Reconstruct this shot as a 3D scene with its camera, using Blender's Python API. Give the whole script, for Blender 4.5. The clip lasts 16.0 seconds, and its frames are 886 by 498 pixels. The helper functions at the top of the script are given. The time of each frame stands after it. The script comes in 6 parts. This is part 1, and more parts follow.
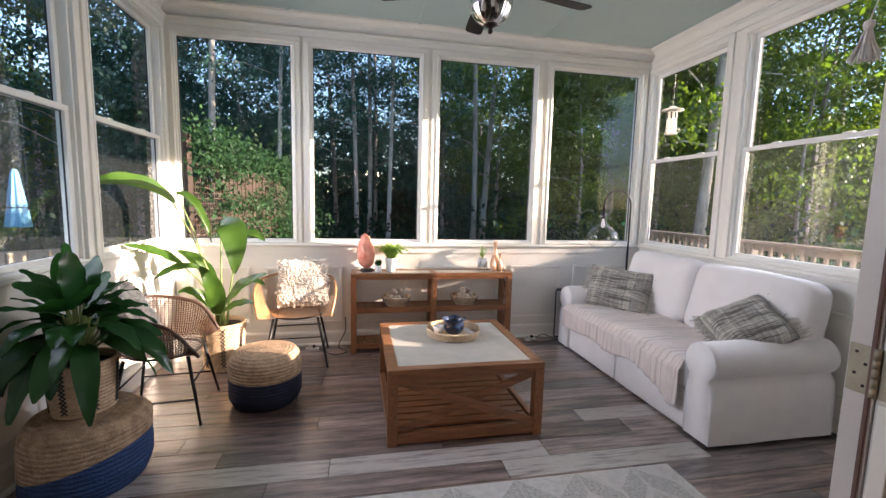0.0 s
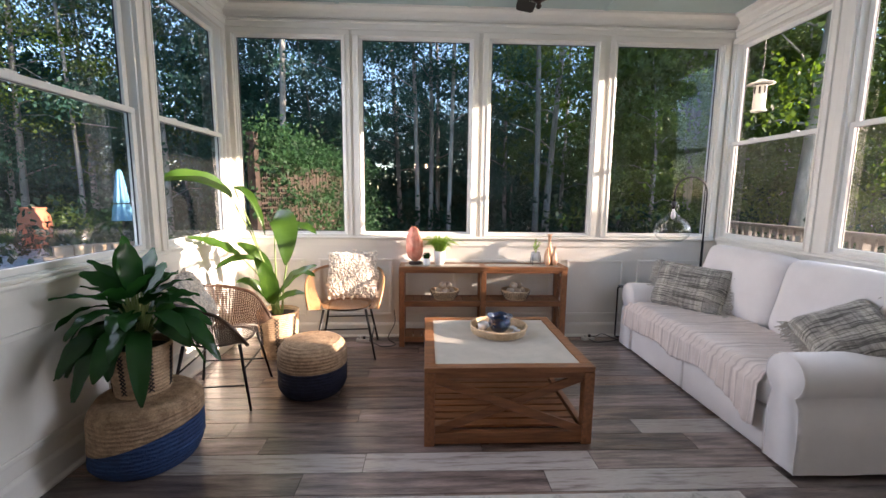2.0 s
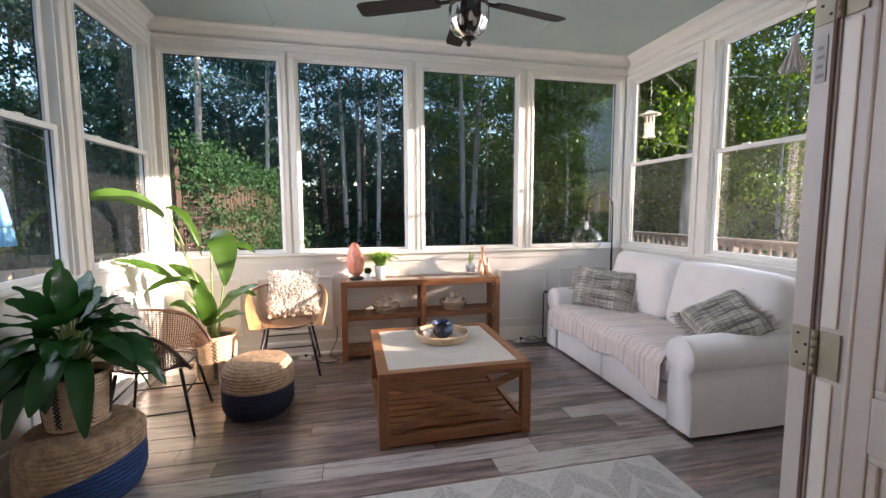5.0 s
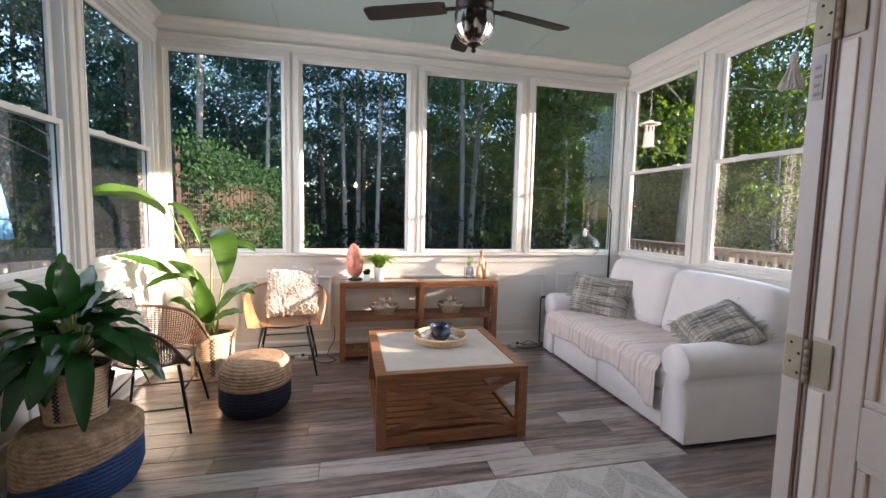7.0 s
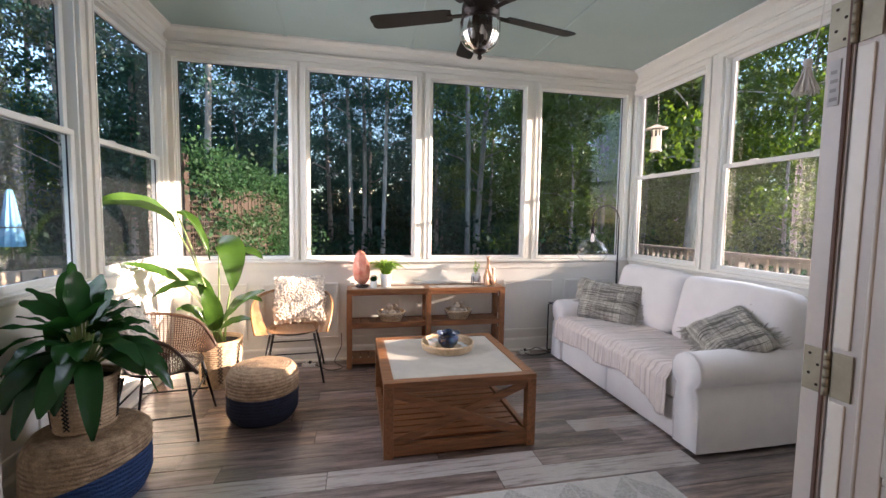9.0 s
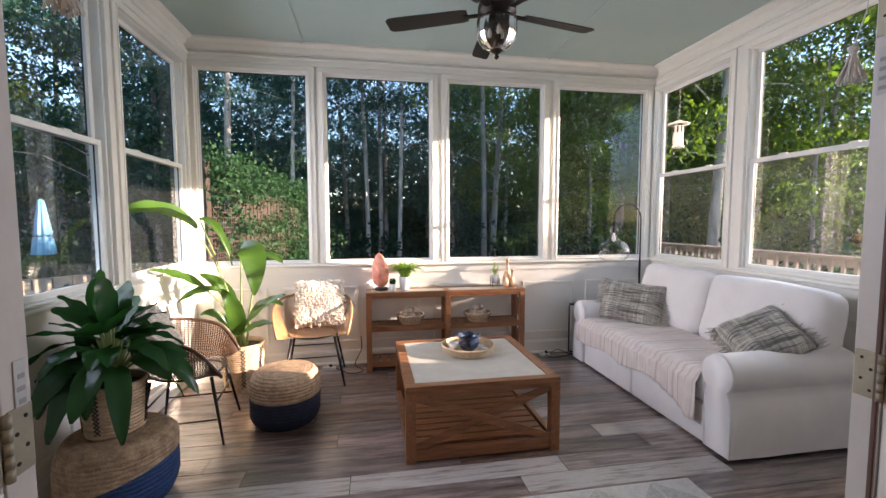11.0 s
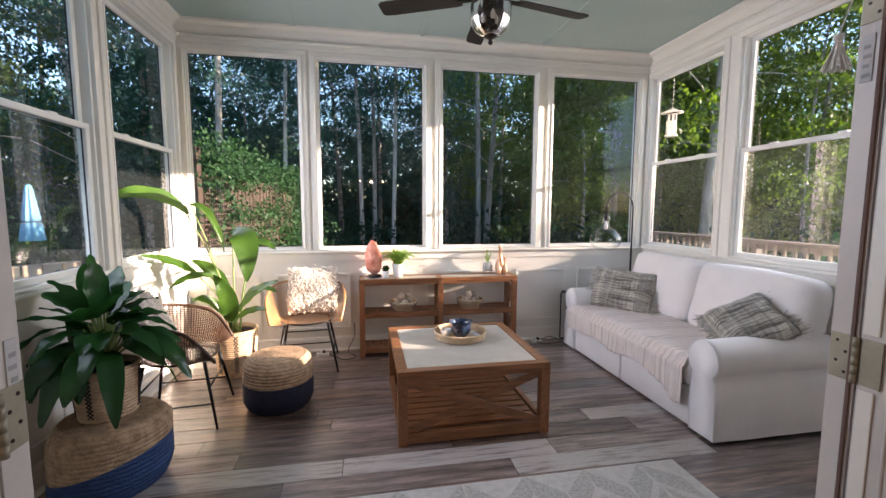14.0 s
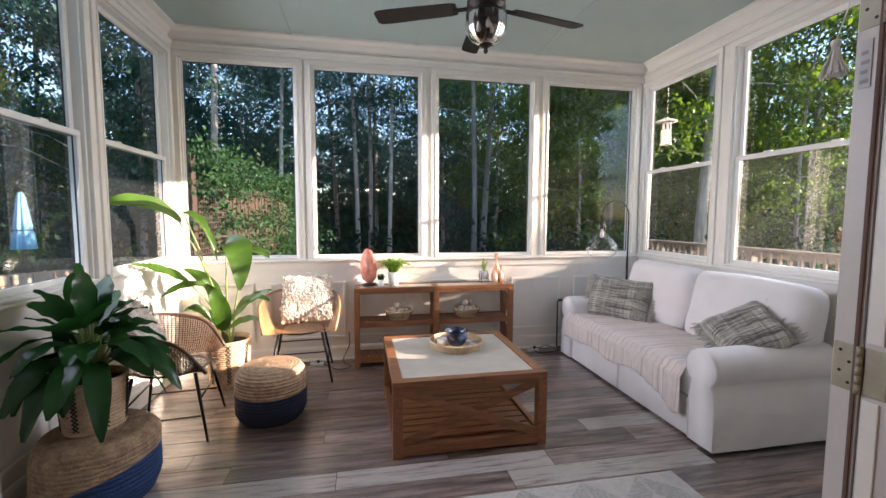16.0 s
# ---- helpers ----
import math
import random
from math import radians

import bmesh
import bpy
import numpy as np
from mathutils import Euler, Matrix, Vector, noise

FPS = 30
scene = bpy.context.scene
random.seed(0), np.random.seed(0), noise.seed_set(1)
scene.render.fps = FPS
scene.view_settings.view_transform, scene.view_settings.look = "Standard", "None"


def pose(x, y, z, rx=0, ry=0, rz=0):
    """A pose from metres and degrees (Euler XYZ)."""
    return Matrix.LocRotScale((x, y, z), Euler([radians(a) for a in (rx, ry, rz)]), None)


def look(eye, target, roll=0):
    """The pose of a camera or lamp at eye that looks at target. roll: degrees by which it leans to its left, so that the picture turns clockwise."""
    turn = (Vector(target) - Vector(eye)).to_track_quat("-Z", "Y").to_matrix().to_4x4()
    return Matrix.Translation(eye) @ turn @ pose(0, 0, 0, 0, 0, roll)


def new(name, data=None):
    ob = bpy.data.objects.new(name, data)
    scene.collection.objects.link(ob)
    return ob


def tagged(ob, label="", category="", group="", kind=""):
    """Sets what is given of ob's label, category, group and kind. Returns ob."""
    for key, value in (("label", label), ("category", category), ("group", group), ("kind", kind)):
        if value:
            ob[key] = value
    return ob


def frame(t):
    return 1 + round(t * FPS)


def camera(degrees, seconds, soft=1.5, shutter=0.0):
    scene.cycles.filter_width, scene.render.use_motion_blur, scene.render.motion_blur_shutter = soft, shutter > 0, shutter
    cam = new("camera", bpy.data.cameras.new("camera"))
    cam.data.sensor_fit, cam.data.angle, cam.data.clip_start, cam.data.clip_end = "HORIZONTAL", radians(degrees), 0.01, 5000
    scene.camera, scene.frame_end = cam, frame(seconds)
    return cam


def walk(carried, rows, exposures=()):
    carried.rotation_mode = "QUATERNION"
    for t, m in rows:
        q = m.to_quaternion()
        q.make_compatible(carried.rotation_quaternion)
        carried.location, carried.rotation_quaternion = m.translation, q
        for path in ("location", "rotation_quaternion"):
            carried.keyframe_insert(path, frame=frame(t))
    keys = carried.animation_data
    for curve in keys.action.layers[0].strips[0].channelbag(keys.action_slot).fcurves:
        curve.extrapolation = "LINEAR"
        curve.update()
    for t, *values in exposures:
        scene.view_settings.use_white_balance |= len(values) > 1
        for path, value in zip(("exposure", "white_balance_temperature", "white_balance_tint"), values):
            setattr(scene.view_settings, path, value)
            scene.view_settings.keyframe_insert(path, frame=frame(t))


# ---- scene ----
cam = camera(93.7, 16.0)
PATH = [
    (0, (0.05, 0.009, 1.408), (0.435, 1.959, 1.188), 1.4),
    (0.5, (0.073, 0.035, 1.41), (0.407, 1.993, 1.176), 1.5),
    (1, (0.126, 0.062, 1.415), (0.374, 2.031, 1.168), 1.3),
    (1.5, (0.181, 0.09, 1.407), (0.332, 2.068, 1.151), 1.0),
    (2, (0.208, 0.111, 1.404), (0.285, 2.092, 1.141), 0.6),
    (2.5, (0.211, 0.109, 1.409), (0.245, 2.091, 1.147), 0.4),
    (3, (0.188, 0.094, 1.415), (0.273, 2.078, 1.173), 1.2),
    (3.5, (0.161, 0.069, 1.414), (0.345, 2.048, 1.197), 1.9),
    (4, (0.117, 0.026, 1.417), (0.429, 1.991, 1.214), 1.8),
    (4.5, (0.08, -0.034, 1.406), (0.468, 1.919, 1.221), -0.1),
    (5, (0.069, -0.075, 1.404), (0.494, 1.871, 1.22), -0.2),
    (7.5, (0.039, -0.094, 1.409), (0.476, 1.851, 1.241), 1.3),
    (8, (0.037, -0.075, 1.414), (0.465, 1.871, 1.241), 1.0),
    (8.5, (0.041, -0.07, 1.42), (0.49, 1.872, 1.257), 1.7),
    (9, (0.04, -0.081, 1.417), (0.45, 1.871, 1.272), 0.9),
    (11.5, (0.019, -0.051, 1.42), (0.352, 1.916, 1.287), -0.1),
    (12, (0.026, -0.056, 1.419), (0.367, 1.911, 1.295), 0.0),
    (12.5, (0.024, -0.063, 1.408), (0.354, 1.904, 1.268), -0.6),
    (13, (0.035, -0.067, 1.409), (0.392, 1.894, 1.244), -0.5),
    (13.5, (0.036, -0.072, 1.41), (0.409, 1.885, 1.233), -0.1),
    (14, (0.03, -0.068, 1.411), (0.391, 1.889, 1.217), 0.2),
    (14.5, (0.026, -0.06, 1.405), (0.374, 1.899, 1.2), 0.3),
    (15, (0.03, -0.054, 1.405), (0.386, 1.904, 1.202), 0.2),
    (15.5, (0.038, -0.047, 1.402), (0.407, 1.91, 1.214), 0.2),
    (16, (0.039, -0.045, 1.408), (0.418, 1.912, 1.254), 0.2),
]
EXPOSURE, KELVIN, TINT = 2.48, 6300, 21
walk(cam, [(t, look(eye, target, roll)) for t, eye, target, roll in PATH], [(t, EXPOSURE + stops, KELVIN, TINT) for t, stops in ((0, 0), (1.5, -0.10), (2.5, -0.14), (3.5, -0.08), (5, 0), (16, 0))])

# ---- light ----
SUN = Vector((1.0, -0.26, 0.225)).normalized()      # the way to the sun
world = bpy.data.worlds.new("sky")
scene.world = world
world.use_nodes = True
wn = world.node_tree
sky = wn.nodes.new("ShaderNodeTexSky")
sky.sky_type = "NISHITA"
sky.sun_disc = False
sky.sun_elevation = math.asin(SUN.z)
sky.sun_rotation = math.atan2(SUN.x, SUN.y)
sky.air_density, sky.dust_density, sky.ozone_density = 1.0, 0.4, 2.0
wn.links.new(sky.outputs[0], wn.nodes["Background"].inputs[0])
wn.nodes["Background"].inputs[1].default_value = 0.12
sun = new("sun", bpy.data.lights.new("sun", "SUN"))
sun.data.energy, sun.data.angle, sun.data.color = 5.0, radians(0.6), (1.0, 0.82, 0.62)
sun.matrix_world = look(SUN * 50, (0, 0, 0))
HOUSE_LAMP = 7.0
WINDOW_LIGHT = 3.3
EAST_LIGHT = (3.5, 0.3)


# ---- materials ----
def node(nt, kind, **inputs):
    n = nt.nodes.new(kind)
    for k, v in inputs.items():
        n.inputs[k.replace("_", " ")].default_value = v
    return n


def material(name, a, b=None, scale=6.0, stretch=(1, 1, 1), rough=0.5, metal=0.0, bump=0.0, fine=80.0, per_object=0.0,
             sheen=0.0, detail=6.0, low=0.35, high=0.65, dirt=0.12, island=False, rough2=None, coat=0.0):
    """A surface between two colours, mottled at two scales, with fine relief."""
    m = bpy.data.materials.new(name)
    m.use_nodes = True
    nt = m.node_tree
    bsdf = nt.nodes["Principled BSDF"]
    link = nt.links.new
    b = b or tuple(c * 0.82 for c in a)
    co = nt.nodes.new("ShaderNodeTexCoord")
    mp = nt.nodes.new("ShaderNodeMapping")
    mp.inputs["Scale"].default_value = stretch
    link(co.outputs["Object"], mp.inputs["Vector"])
    n1 = node(nt, "ShaderNodeTexNoise", Scale=scale, Detail=detail, Roughness=0.6)
    n2 = node(nt, "ShaderNodeTexNoise", Scale=fine, Detail=3.0)
    src = mp.outputs["Vector"]
    if per_object:
        info = nt.nodes.new("ShaderNodeObjectInfo")
        off = nt.nodes.new("ShaderNodeVectorMath")
        off.operation = "SCALE"
        off.inputs["Scale"].default_value = 40.0
        comb = nt.nodes.new("ShaderNodeCombineXYZ")
        for s in range(3):
            link(info.outputs["Random"], comb.inputs[s])
        link(comb.outputs[0], off.inputs[0])
        add = nt.nodes.new("ShaderNodeVectorMath")
        link(src, add.inputs[0])
        link(off.outputs[0], add.inputs[1])
        src = add.outputs[0]
    link(src, n1.inputs["Vector"])
    link(src, n2.inputs["Vector"])
    ramp = nt.nodes.new("ShaderNodeMapRange")
    ramp.inputs[1].default_value, ramp.inputs[2].default_value = low, high
    link(n1.outputs["Fac"], ramp.inputs[0])
    mix = nt.nodes.new("ShaderNodeMix")
    mix.data_type = "RGBA"
    mix.inputs[6].default_value, mix.inputs[7].default_value = (*a, 1), (*b, 1)
    link(ramp.outputs[0], mix.inputs[0])
    col = mix.outputs[2]
    hsv = nt.nodes.new("ShaderNodeHueSaturation")
    val = nt.nodes.new("ShaderNodeMapRange")
    val.inputs[3].default_value, val.inputs[4].default_value = 1 - dirt, 1 + dirt
    link(n2.outputs["Fac"], val.inputs[0])
    v = val.outputs[0]
    if per_object or island:
        rnd = nt.nodes.new("ShaderNodeMapRange")
        amount = per_object or 0.3
        rnd.inputs[3].default_value, rnd.inputs[4].default_value = 1 - amount, 1 + amount
        if island:
            geo = nt.nodes.new("ShaderNodeNewGeometry")
            link(geo.outputs["Random Per Island"], rnd.inputs[0])
        else:
            link(info.outputs["Random"], rnd.inputs[0])
        mul = nt.nodes.new("ShaderNodeMath")
        mul.operation = "MULTIPLY"
        link(v, mul.inputs[0])
        link(rnd.outputs[0], mul.inputs[1])
        v = mul.outputs[0]
    link(v, hsv.inputs["Value"])
    link(col, hsv.inputs["Color"])
    link(hsv.outputs[0], bsdf.inputs["Base Color"])
    bsdf.inputs["Metallic"].default_value = metal
    if rough2 is not None:
        rr = nt.nodes.new("ShaderNodeMapRange")
        rr.inputs[1].default_value, rr.inputs[2].default_value = 0.3, 0.7
        rr.inputs[3].default_value, rr.inputs[4].default_value = rough, rough2
        link(n1.outputs["Fac"], rr.inputs[0])
        link(rr.outputs[0], bsdf.inputs["Roughness"])
    else:
        bsdf.inputs["Roughness"].default_value = rough
    if sheen:
        bsdf.inputs["Sheen Weight"].default_value = sheen
    if coat:
        bsdf.inputs["Coat Weight"].default_value = coat
        bsdf.inputs["Coat Roughness"].default_value = rough + 0.06
    if bump:
        bp = nt.nodes.new("ShaderNodeBump")
        bp.inputs["Strength"].default_value, bp.inputs["Distance"].default_value = min(1.0, bump), 0.004
        link(n2.outputs["Fac"], bp.inputs["Height"])
        link(bp.outputs[0], bsdf.inputs["Normal"])
    return m


def glass_material(name, gloss=1.0, ior=1.5, tint=(0.93, 0.97, 0.96), blown=False):
    """Clear pane: what is behind it, and a mirror image that grows with the angle."""
    m = bpy.data.materials.new(name)
    m.use_nodes = True
    nt = m.node_tree
    nt.nodes.remove(nt.nodes["Principled BSDF"])
    tr = nt.nodes.new("ShaderNodeBsdfTransparent")
    tr.inputs[0].default_value = (*tint, 1)
    gl = nt.nodes.new("ShaderNodeBsdfGlossy")
    gl.inputs["Roughness"].default_value = 0.01
    fr = node(nt, "ShaderNodeFresnel", IOR=ior)
    source = fr.outputs[0]
    if blown:                                              # thin curved glass, alike from both sides
        lw = node(nt, "ShaderNodeLayerWeight", Blend=0.5)
        pw = nt.nodes.new("ShaderNodeMath")
        pw.operation = "POWER"
        pw.inputs[1].default_value = 3.2
        nt.links.new(lw.outputs["Facing"], pw.inputs[0])
        source = pw.outputs[0]
    k = nt.nodes.new("ShaderNodeMath")
    k.operation = "MULTIPLY_ADD" if blown else "MULTIPLY"
    if blown:
        k.inputs[2].default_value = 0.06
    k.use_clamp = True
    k.inputs[1].default_value = gloss
    mix = nt.nodes.new("ShaderNodeMixShader")
    nt.links.new(source, k.inputs[0])
    nt.links.new(k.outputs[0], mix.inputs[0])
    nt.links.new(tr.outputs[0], mix.inputs[1])
    nt.links.new(gl.outputs[0], mix.inputs[2])
    nt.links.new(mix.outputs[0], nt.nodes["Material Output"].inputs[0])
    return m


def screen_material(name, cover, colour):
    m = bpy.data.materials.new(name)
    m.use_nodes = True
    nt = m.node_tree
    bsdf = nt.nodes["Principled BSDF"]
    bsdf.inputs["Base Color"].default_value = (*colour, 1)
    bsdf.inputs["Roughness"].default_value = 0.6
    bsdf.inputs["Alpha"].default_value = cover
    return m


def leaf_material(name, a, b, translucent=0.45, rough=0.45, fine=12.0, island=0.35, warm=None, gloss=0.06):
    m = bpy.data.materials.new(name)
    m.use_nodes = True
    nt = m.node_tree
    link = nt.links.new
    nt.nodes.remove(nt.nodes["Principled BSDF"])
    co = nt.nodes.new("ShaderNodeTexCoord")
    n1 = node(nt, "ShaderNodeTexNoise", Scale=fine, Detail=3.0)
    link(co.outputs["Object"], n1.inputs["Vector"])
    geo = nt.nodes.new("ShaderNodeNewGeometry")
    mix = nt.nodes.new("ShaderNodeMix")
    mix.data_type = "RGBA"
    mix.inputs[6].default_value, mix.inputs[7].default_value = (*a, 1), (*b, 1)
    link(n1.outputs["Fac"], mix.inputs[0])
    hsv = nt.nodes.new("ShaderNodeHueSaturation")
    mr = nt.nodes.new("ShaderNodeMapRange")
    mr.inputs[3].default_value, mr.inputs[4].default_value = 1 - island, 1 + island
    link(geo.outputs["Random Per Island"], mr.inputs[0])
    link(mr.outputs[0], hsv.inputs["Value"])
    link(mix.outputs[2], hsv.inputs["Color"])
    df = nt.nodes.new("ShaderNodeBsdfDiffuse")
    tl = nt.nodes.new("ShaderNodeBsdfTranslucent")
    link(hsv.outputs[0], df.inputs[0])
    glow = nt.nodes.new("ShaderNodeHueSaturation")
    glow.inputs["Hue"].default_value = 0.485
    glow.inputs["Saturation"].default_value = 1.15
    glow.inputs["Value"].default_value = 1.5
    link(hsv.outputs[0], glow.inputs["Color"])
    link(glow.outputs[0], tl.inputs[0])
    ms = nt.nodes.new("ShaderNodeMixShader")
    ms.inputs[0].default_value = translucent
    link(df.outputs[0], ms.inputs[1])
    link(tl.outputs[0], ms.inputs[2])
    gl = nt.nodes.new("ShaderNodeBsdfGlossy")
    gl.inputs["Roughness"].default_value = rough
    m2 = nt.nodes.new("ShaderNodeMixShader")
    m2.inputs[0].default_value = gloss
    link(ms.outputs[0], m2.inputs[1])
    link(gl.outputs[0], m2.inputs[2])
    link(m2.outputs[0], nt.nodes["Material Output"].inputs[0])
    return m


def weave_material(name, a, b, rows=90.0, around=1.0, rough=0.8, axis="Z", depth=0.0045, wave="BANDS"):
    """Coiled or woven fibre: ridged bands with frayed, mottled colour."""
    m = material(name, a, b, scale=22, rough=rough, fine=130, dirt=0.5, detail=9)
    nt = m.node_tree
    link = nt.links.new
    co = nt.nodes.new("ShaderNodeTexCoord")
    w = node(nt, "ShaderNodeTexWave", Scale=rows, Distortion=2.6, Detail=3.0)
    w.inputs["Detail Scale"].default_value = 3.0
    w.bands_direction = axis
    link(co.outputs["Object"], w.inputs["Vector"])
    bp = nt.nodes.new("ShaderNodeBump")
    bp.inputs["Strength"].default_value, bp.inputs["Distance"].default_value = 0.9, depth
    n3 = node(nt, "ShaderNodeTexNoise", Scale=220.0, Detail=2.0)
    link(co.outputs["Object"], n3.inputs["Vector"])
    ad = nt.nodes.new("ShaderNodeMath")
    link(w.outputs["Fac"], ad.inputs[0])
    link(n3.outputs["Fac"], ad.inputs[1])
    link(ad.outputs[0], bp.inputs["Height"])
    bsdf = nt.nodes["Principled BSDF"]
    link(bp.outputs[0], bsdf.inputs["Normal"])
    return m


def plaid_material(name):
    """Loosely woven, slubby grey and cream plaid."""
    m = material(name, (0.42, 0.39, 0.35), (0.30, 0.28, 0.255), scale=30, rough=0.95, fine=300, bump=0.6, dirt=0.3, sheen=0.2)
    nt = m.node_tree
    link = nt.links.new
    bsdf = nt.nodes["Principled BSDF"]
    cur = bsdf.inputs["Base Color"].links[0].from_socket
    co = nt.nodes.new("ShaderNodeTexCoord")
    for stretch, colour, lo, hi, amount in (((13, 0.3, 0.3), (0.66, 0.62, 0.53), 0.52, 0.58, 0.62), ((0.3, 11, 0.3), (0.62, 0.58, 0.49), 0.53, 0.60, 0.50),
                                            ((0.3, 17, 0.3), (0.19, 0.175, 0.15), 0.54, 0.62, 0.35), ((150, 6, 6), (0.11, 0.10, 0.085), 0.50, 0.64, 0.50),
                                            ((5, 165, 5), (0.055, 0.050, 0.042), 0.50, 0.60, 0.80)):
        mp = nt.nodes.new("ShaderNodeMapping")
        mp.inputs["Scale"].default_value = stretch
        n = node(nt, "ShaderNodeTexNoise", Scale=1.0, Detail=2.0)
        link(co.outputs["Object"], mp.inputs["Vector"])
        link(mp.outputs[0], n.inputs["Vector"])
        mr = nt.nodes.new("ShaderNodeMapRange")
        mr.inputs[1].default_value, mr.inputs[2].default_value, mr.inputs[4].default_value = lo, hi, amount
        link(n.outputs["Fac"], mr.inputs[0])
        mx = nt.nodes.new("ShaderNodeMix")
        mx.data_type = "RGBA"
        mx.inputs[7].default_value = (*colour, 1)
        link(mr.outputs[0], mx.inputs[0])
        link(cur, mx.inputs[6])
        cur = mx.outputs[2]
    link(cur, bsdf.inputs["Base Color"])
    return m


def dusty_glass(name, gloss, dust):
    """Window glass with a film of dust that scatters a little light."""
    m = glass_material(name, gloss)
    nt = m.node_tree
    end = nt.nodes["Material Output"].inputs[0]
    clean = end.links[0].from_socket
    co = nt.nodes.new("ShaderNodeTexCoord")
    n = node(nt, "ShaderNodeTexNoise", Scale=3.5, Detail=4.0)
    nt.links.new(co.outputs["Object"], n.inputs["Vector"])
    mr = nt.nodes.new("ShaderNodeMapRange")
    mr.inputs[1].default_value, mr.inputs[2].default_value = 0.3, 0.7
    mr.inputs[3].default_value, mr.inputs[4].default_value = dust * 0.5, dust * 1.4
    nt.links.new(n.outputs["Fac"], mr.inputs[0])
    film = nt.nodes.new("ShaderNodeBsdfTranslucent")
    film.inputs[0].default_value = (0.75, 0.75, 0.72, 1)
    mix = nt.nodes.new("ShaderNodeMixShader")
    nt.links.new(mr.outputs[0], mix.inputs[0])
    nt.links.new(clean, mix.inputs[1])
    nt.links.new(film.outputs[0], mix.inputs[2])
    nt.links.new(mix.outputs[0], end)
    return m


def add_stripes(m, axis, scale, colour, lo, hi, amount):
    """Thin stripes of another colour over a cloth."""
    nt = m.node_tree
    bsdf = nt.nodes["Principled BSDF"]
    base = bsdf.inputs["Base Color"].links[0].from_socket
    co = nt.nodes.new("ShaderNodeTexCoord")
    w = node(nt, "ShaderNodeTexWave", Scale=scale, Distortion=0.6, Detail=1.0)
    w.bands_direction = axis
    nt.links.new(co.outputs["Object"], w.inputs["Vector"])
    mr = nt.nodes.new("ShaderNodeMapRange")
    mr.inputs[1].default_value, mr.inputs[2].default_value, mr.inputs[4].default_value = lo, hi, amount
    nt.links.new(w.outputs["Fac"], mr.inputs[0])
    mx = nt.nodes.new("ShaderNodeMix")
    mx.data_type = "RGBA"
    mx.inputs[7].default_value = (*colour, 1)
    nt.links.new(mr.outputs[0], mx.inputs[0])
    nt.links.new(base, mx.inputs[6])
    nt.links.new(mx.outputs[2], bsdf.inputs["Base Color"])


WHITE = material("white_trim_paint", (0.80, 0.77, 0.71), (0.76, 0.73, 0.67), scale=3, rough=0.38, fine=60, dirt=0.03, bump=0.05)
WALL = material("white_wall_paint", (0.78, 0.75, 0.69), (0.74, 0.71, 0.65), scale=2, rough=0.55, fine=40, dirt=0.03, bump=0.06)
VINYL = material("white_vinyl", (0.80, 0.79, 0.75), (0.76, 0.75, 0.71), scale=3, rough=0.3, fine=60, dirt=0.03)
CEIL = material("pale_blue_green_ceiling", (0.42, 0.52, 0.50), (0.39, 0.49, 0.475), scale=1.5, rough=0.6, fine=50, dirt=0.03, bump=0.05)
PANE = glass_material("window_glass", 0.95)
DUSTY = dusty_glass("dusty_window_glass", 1.6, 0.0045)
CLEAR = glass_material("clear_blown_glass", 1.0, 1.5, (0.95, 0.96, 0.95), True)
SMOKE = glass_material("smoked_fluted_glass", 1.2, 1.5, (0.62, 0.56, 0.50))
SCREEN = screen_material("insect_screen", 0.04, (0.22, 0.23, 0.23))
PLANK = material("grey_brown_plank", (0.34, 0.262, 0.235), (0.070, 0.050, 0.046), scale=4, stretch=(0.7, 6, 6), rough=0.26, rough2=0.42,
                 fine=48, per_object=0.42, bump=0.5, dirt=0.4, low=0.34, high=0.66, detail=12, coat=0.6)
PLANK_WARM = material("warm_brown_plank", (0.30, 0.205, 0.160), (0.060, 0.038, 0.030), scale=3.2, stretch=(0.8, 7, 7), rough=0.24, rough2=0.40,
                      fine=52, per_object=0.35, bump=0.5, dirt=0.4, low=0.36, high=0.62, detail=12, coat=0.6)
PLANK_PALE = material("pale_washed_plank", (0.46, 0.415, 0.39), (0.17, 0.135, 0.12), scale=5, stretch=(0.8, 8, 8), rough=0.26, rough2=0.42,
                      fine=50, per_object=0.14, bump=0.2, dirt=0.3, low=0.50, high=0.70, detail=10, coat=0.3)
JOINT = material("dark_plank_joint", (0.03, 0.022, 0.018), rough=0.8)
for m in (PLANK, PLANK_WARM, PLANK_PALE):                  # a hard clear wear layer
    wear = m.node_tree.nodes["Principled BSDF"]
    wear.inputs["Coat Weight"].default_value, wear.inputs["Coat Roughness"].default_value, wear.inputs["Coat IOR"].default_value = 1.0, 0.24, 1.65
TEAK = material("oiled_teak", (0.25, 0.105, 0.041), (0.14, 0.055, 0.021), scale=6, stretch=(9, 9, 9), rough=0.42, fine=70, per_object=0.10, bump=0.1, dirt=0.2)
TEAK_X = material("oiled_teak_lengthwise", (0.25, 0.105, 0.041), (0.13, 0.050, 0.019), scale=5, stretch=(0.8, 9, 9), rough=0.40, fine=45, per_object=0.12, bump=0.12, dirt=0.22)
TOPSTONE = material("pale_table_inlay", (0.44, 0.405, 0.35), (0.38, 0.35, 0.30), scale=8, rough=0.5, fine=150, dirt=0.06, bump=0.03)
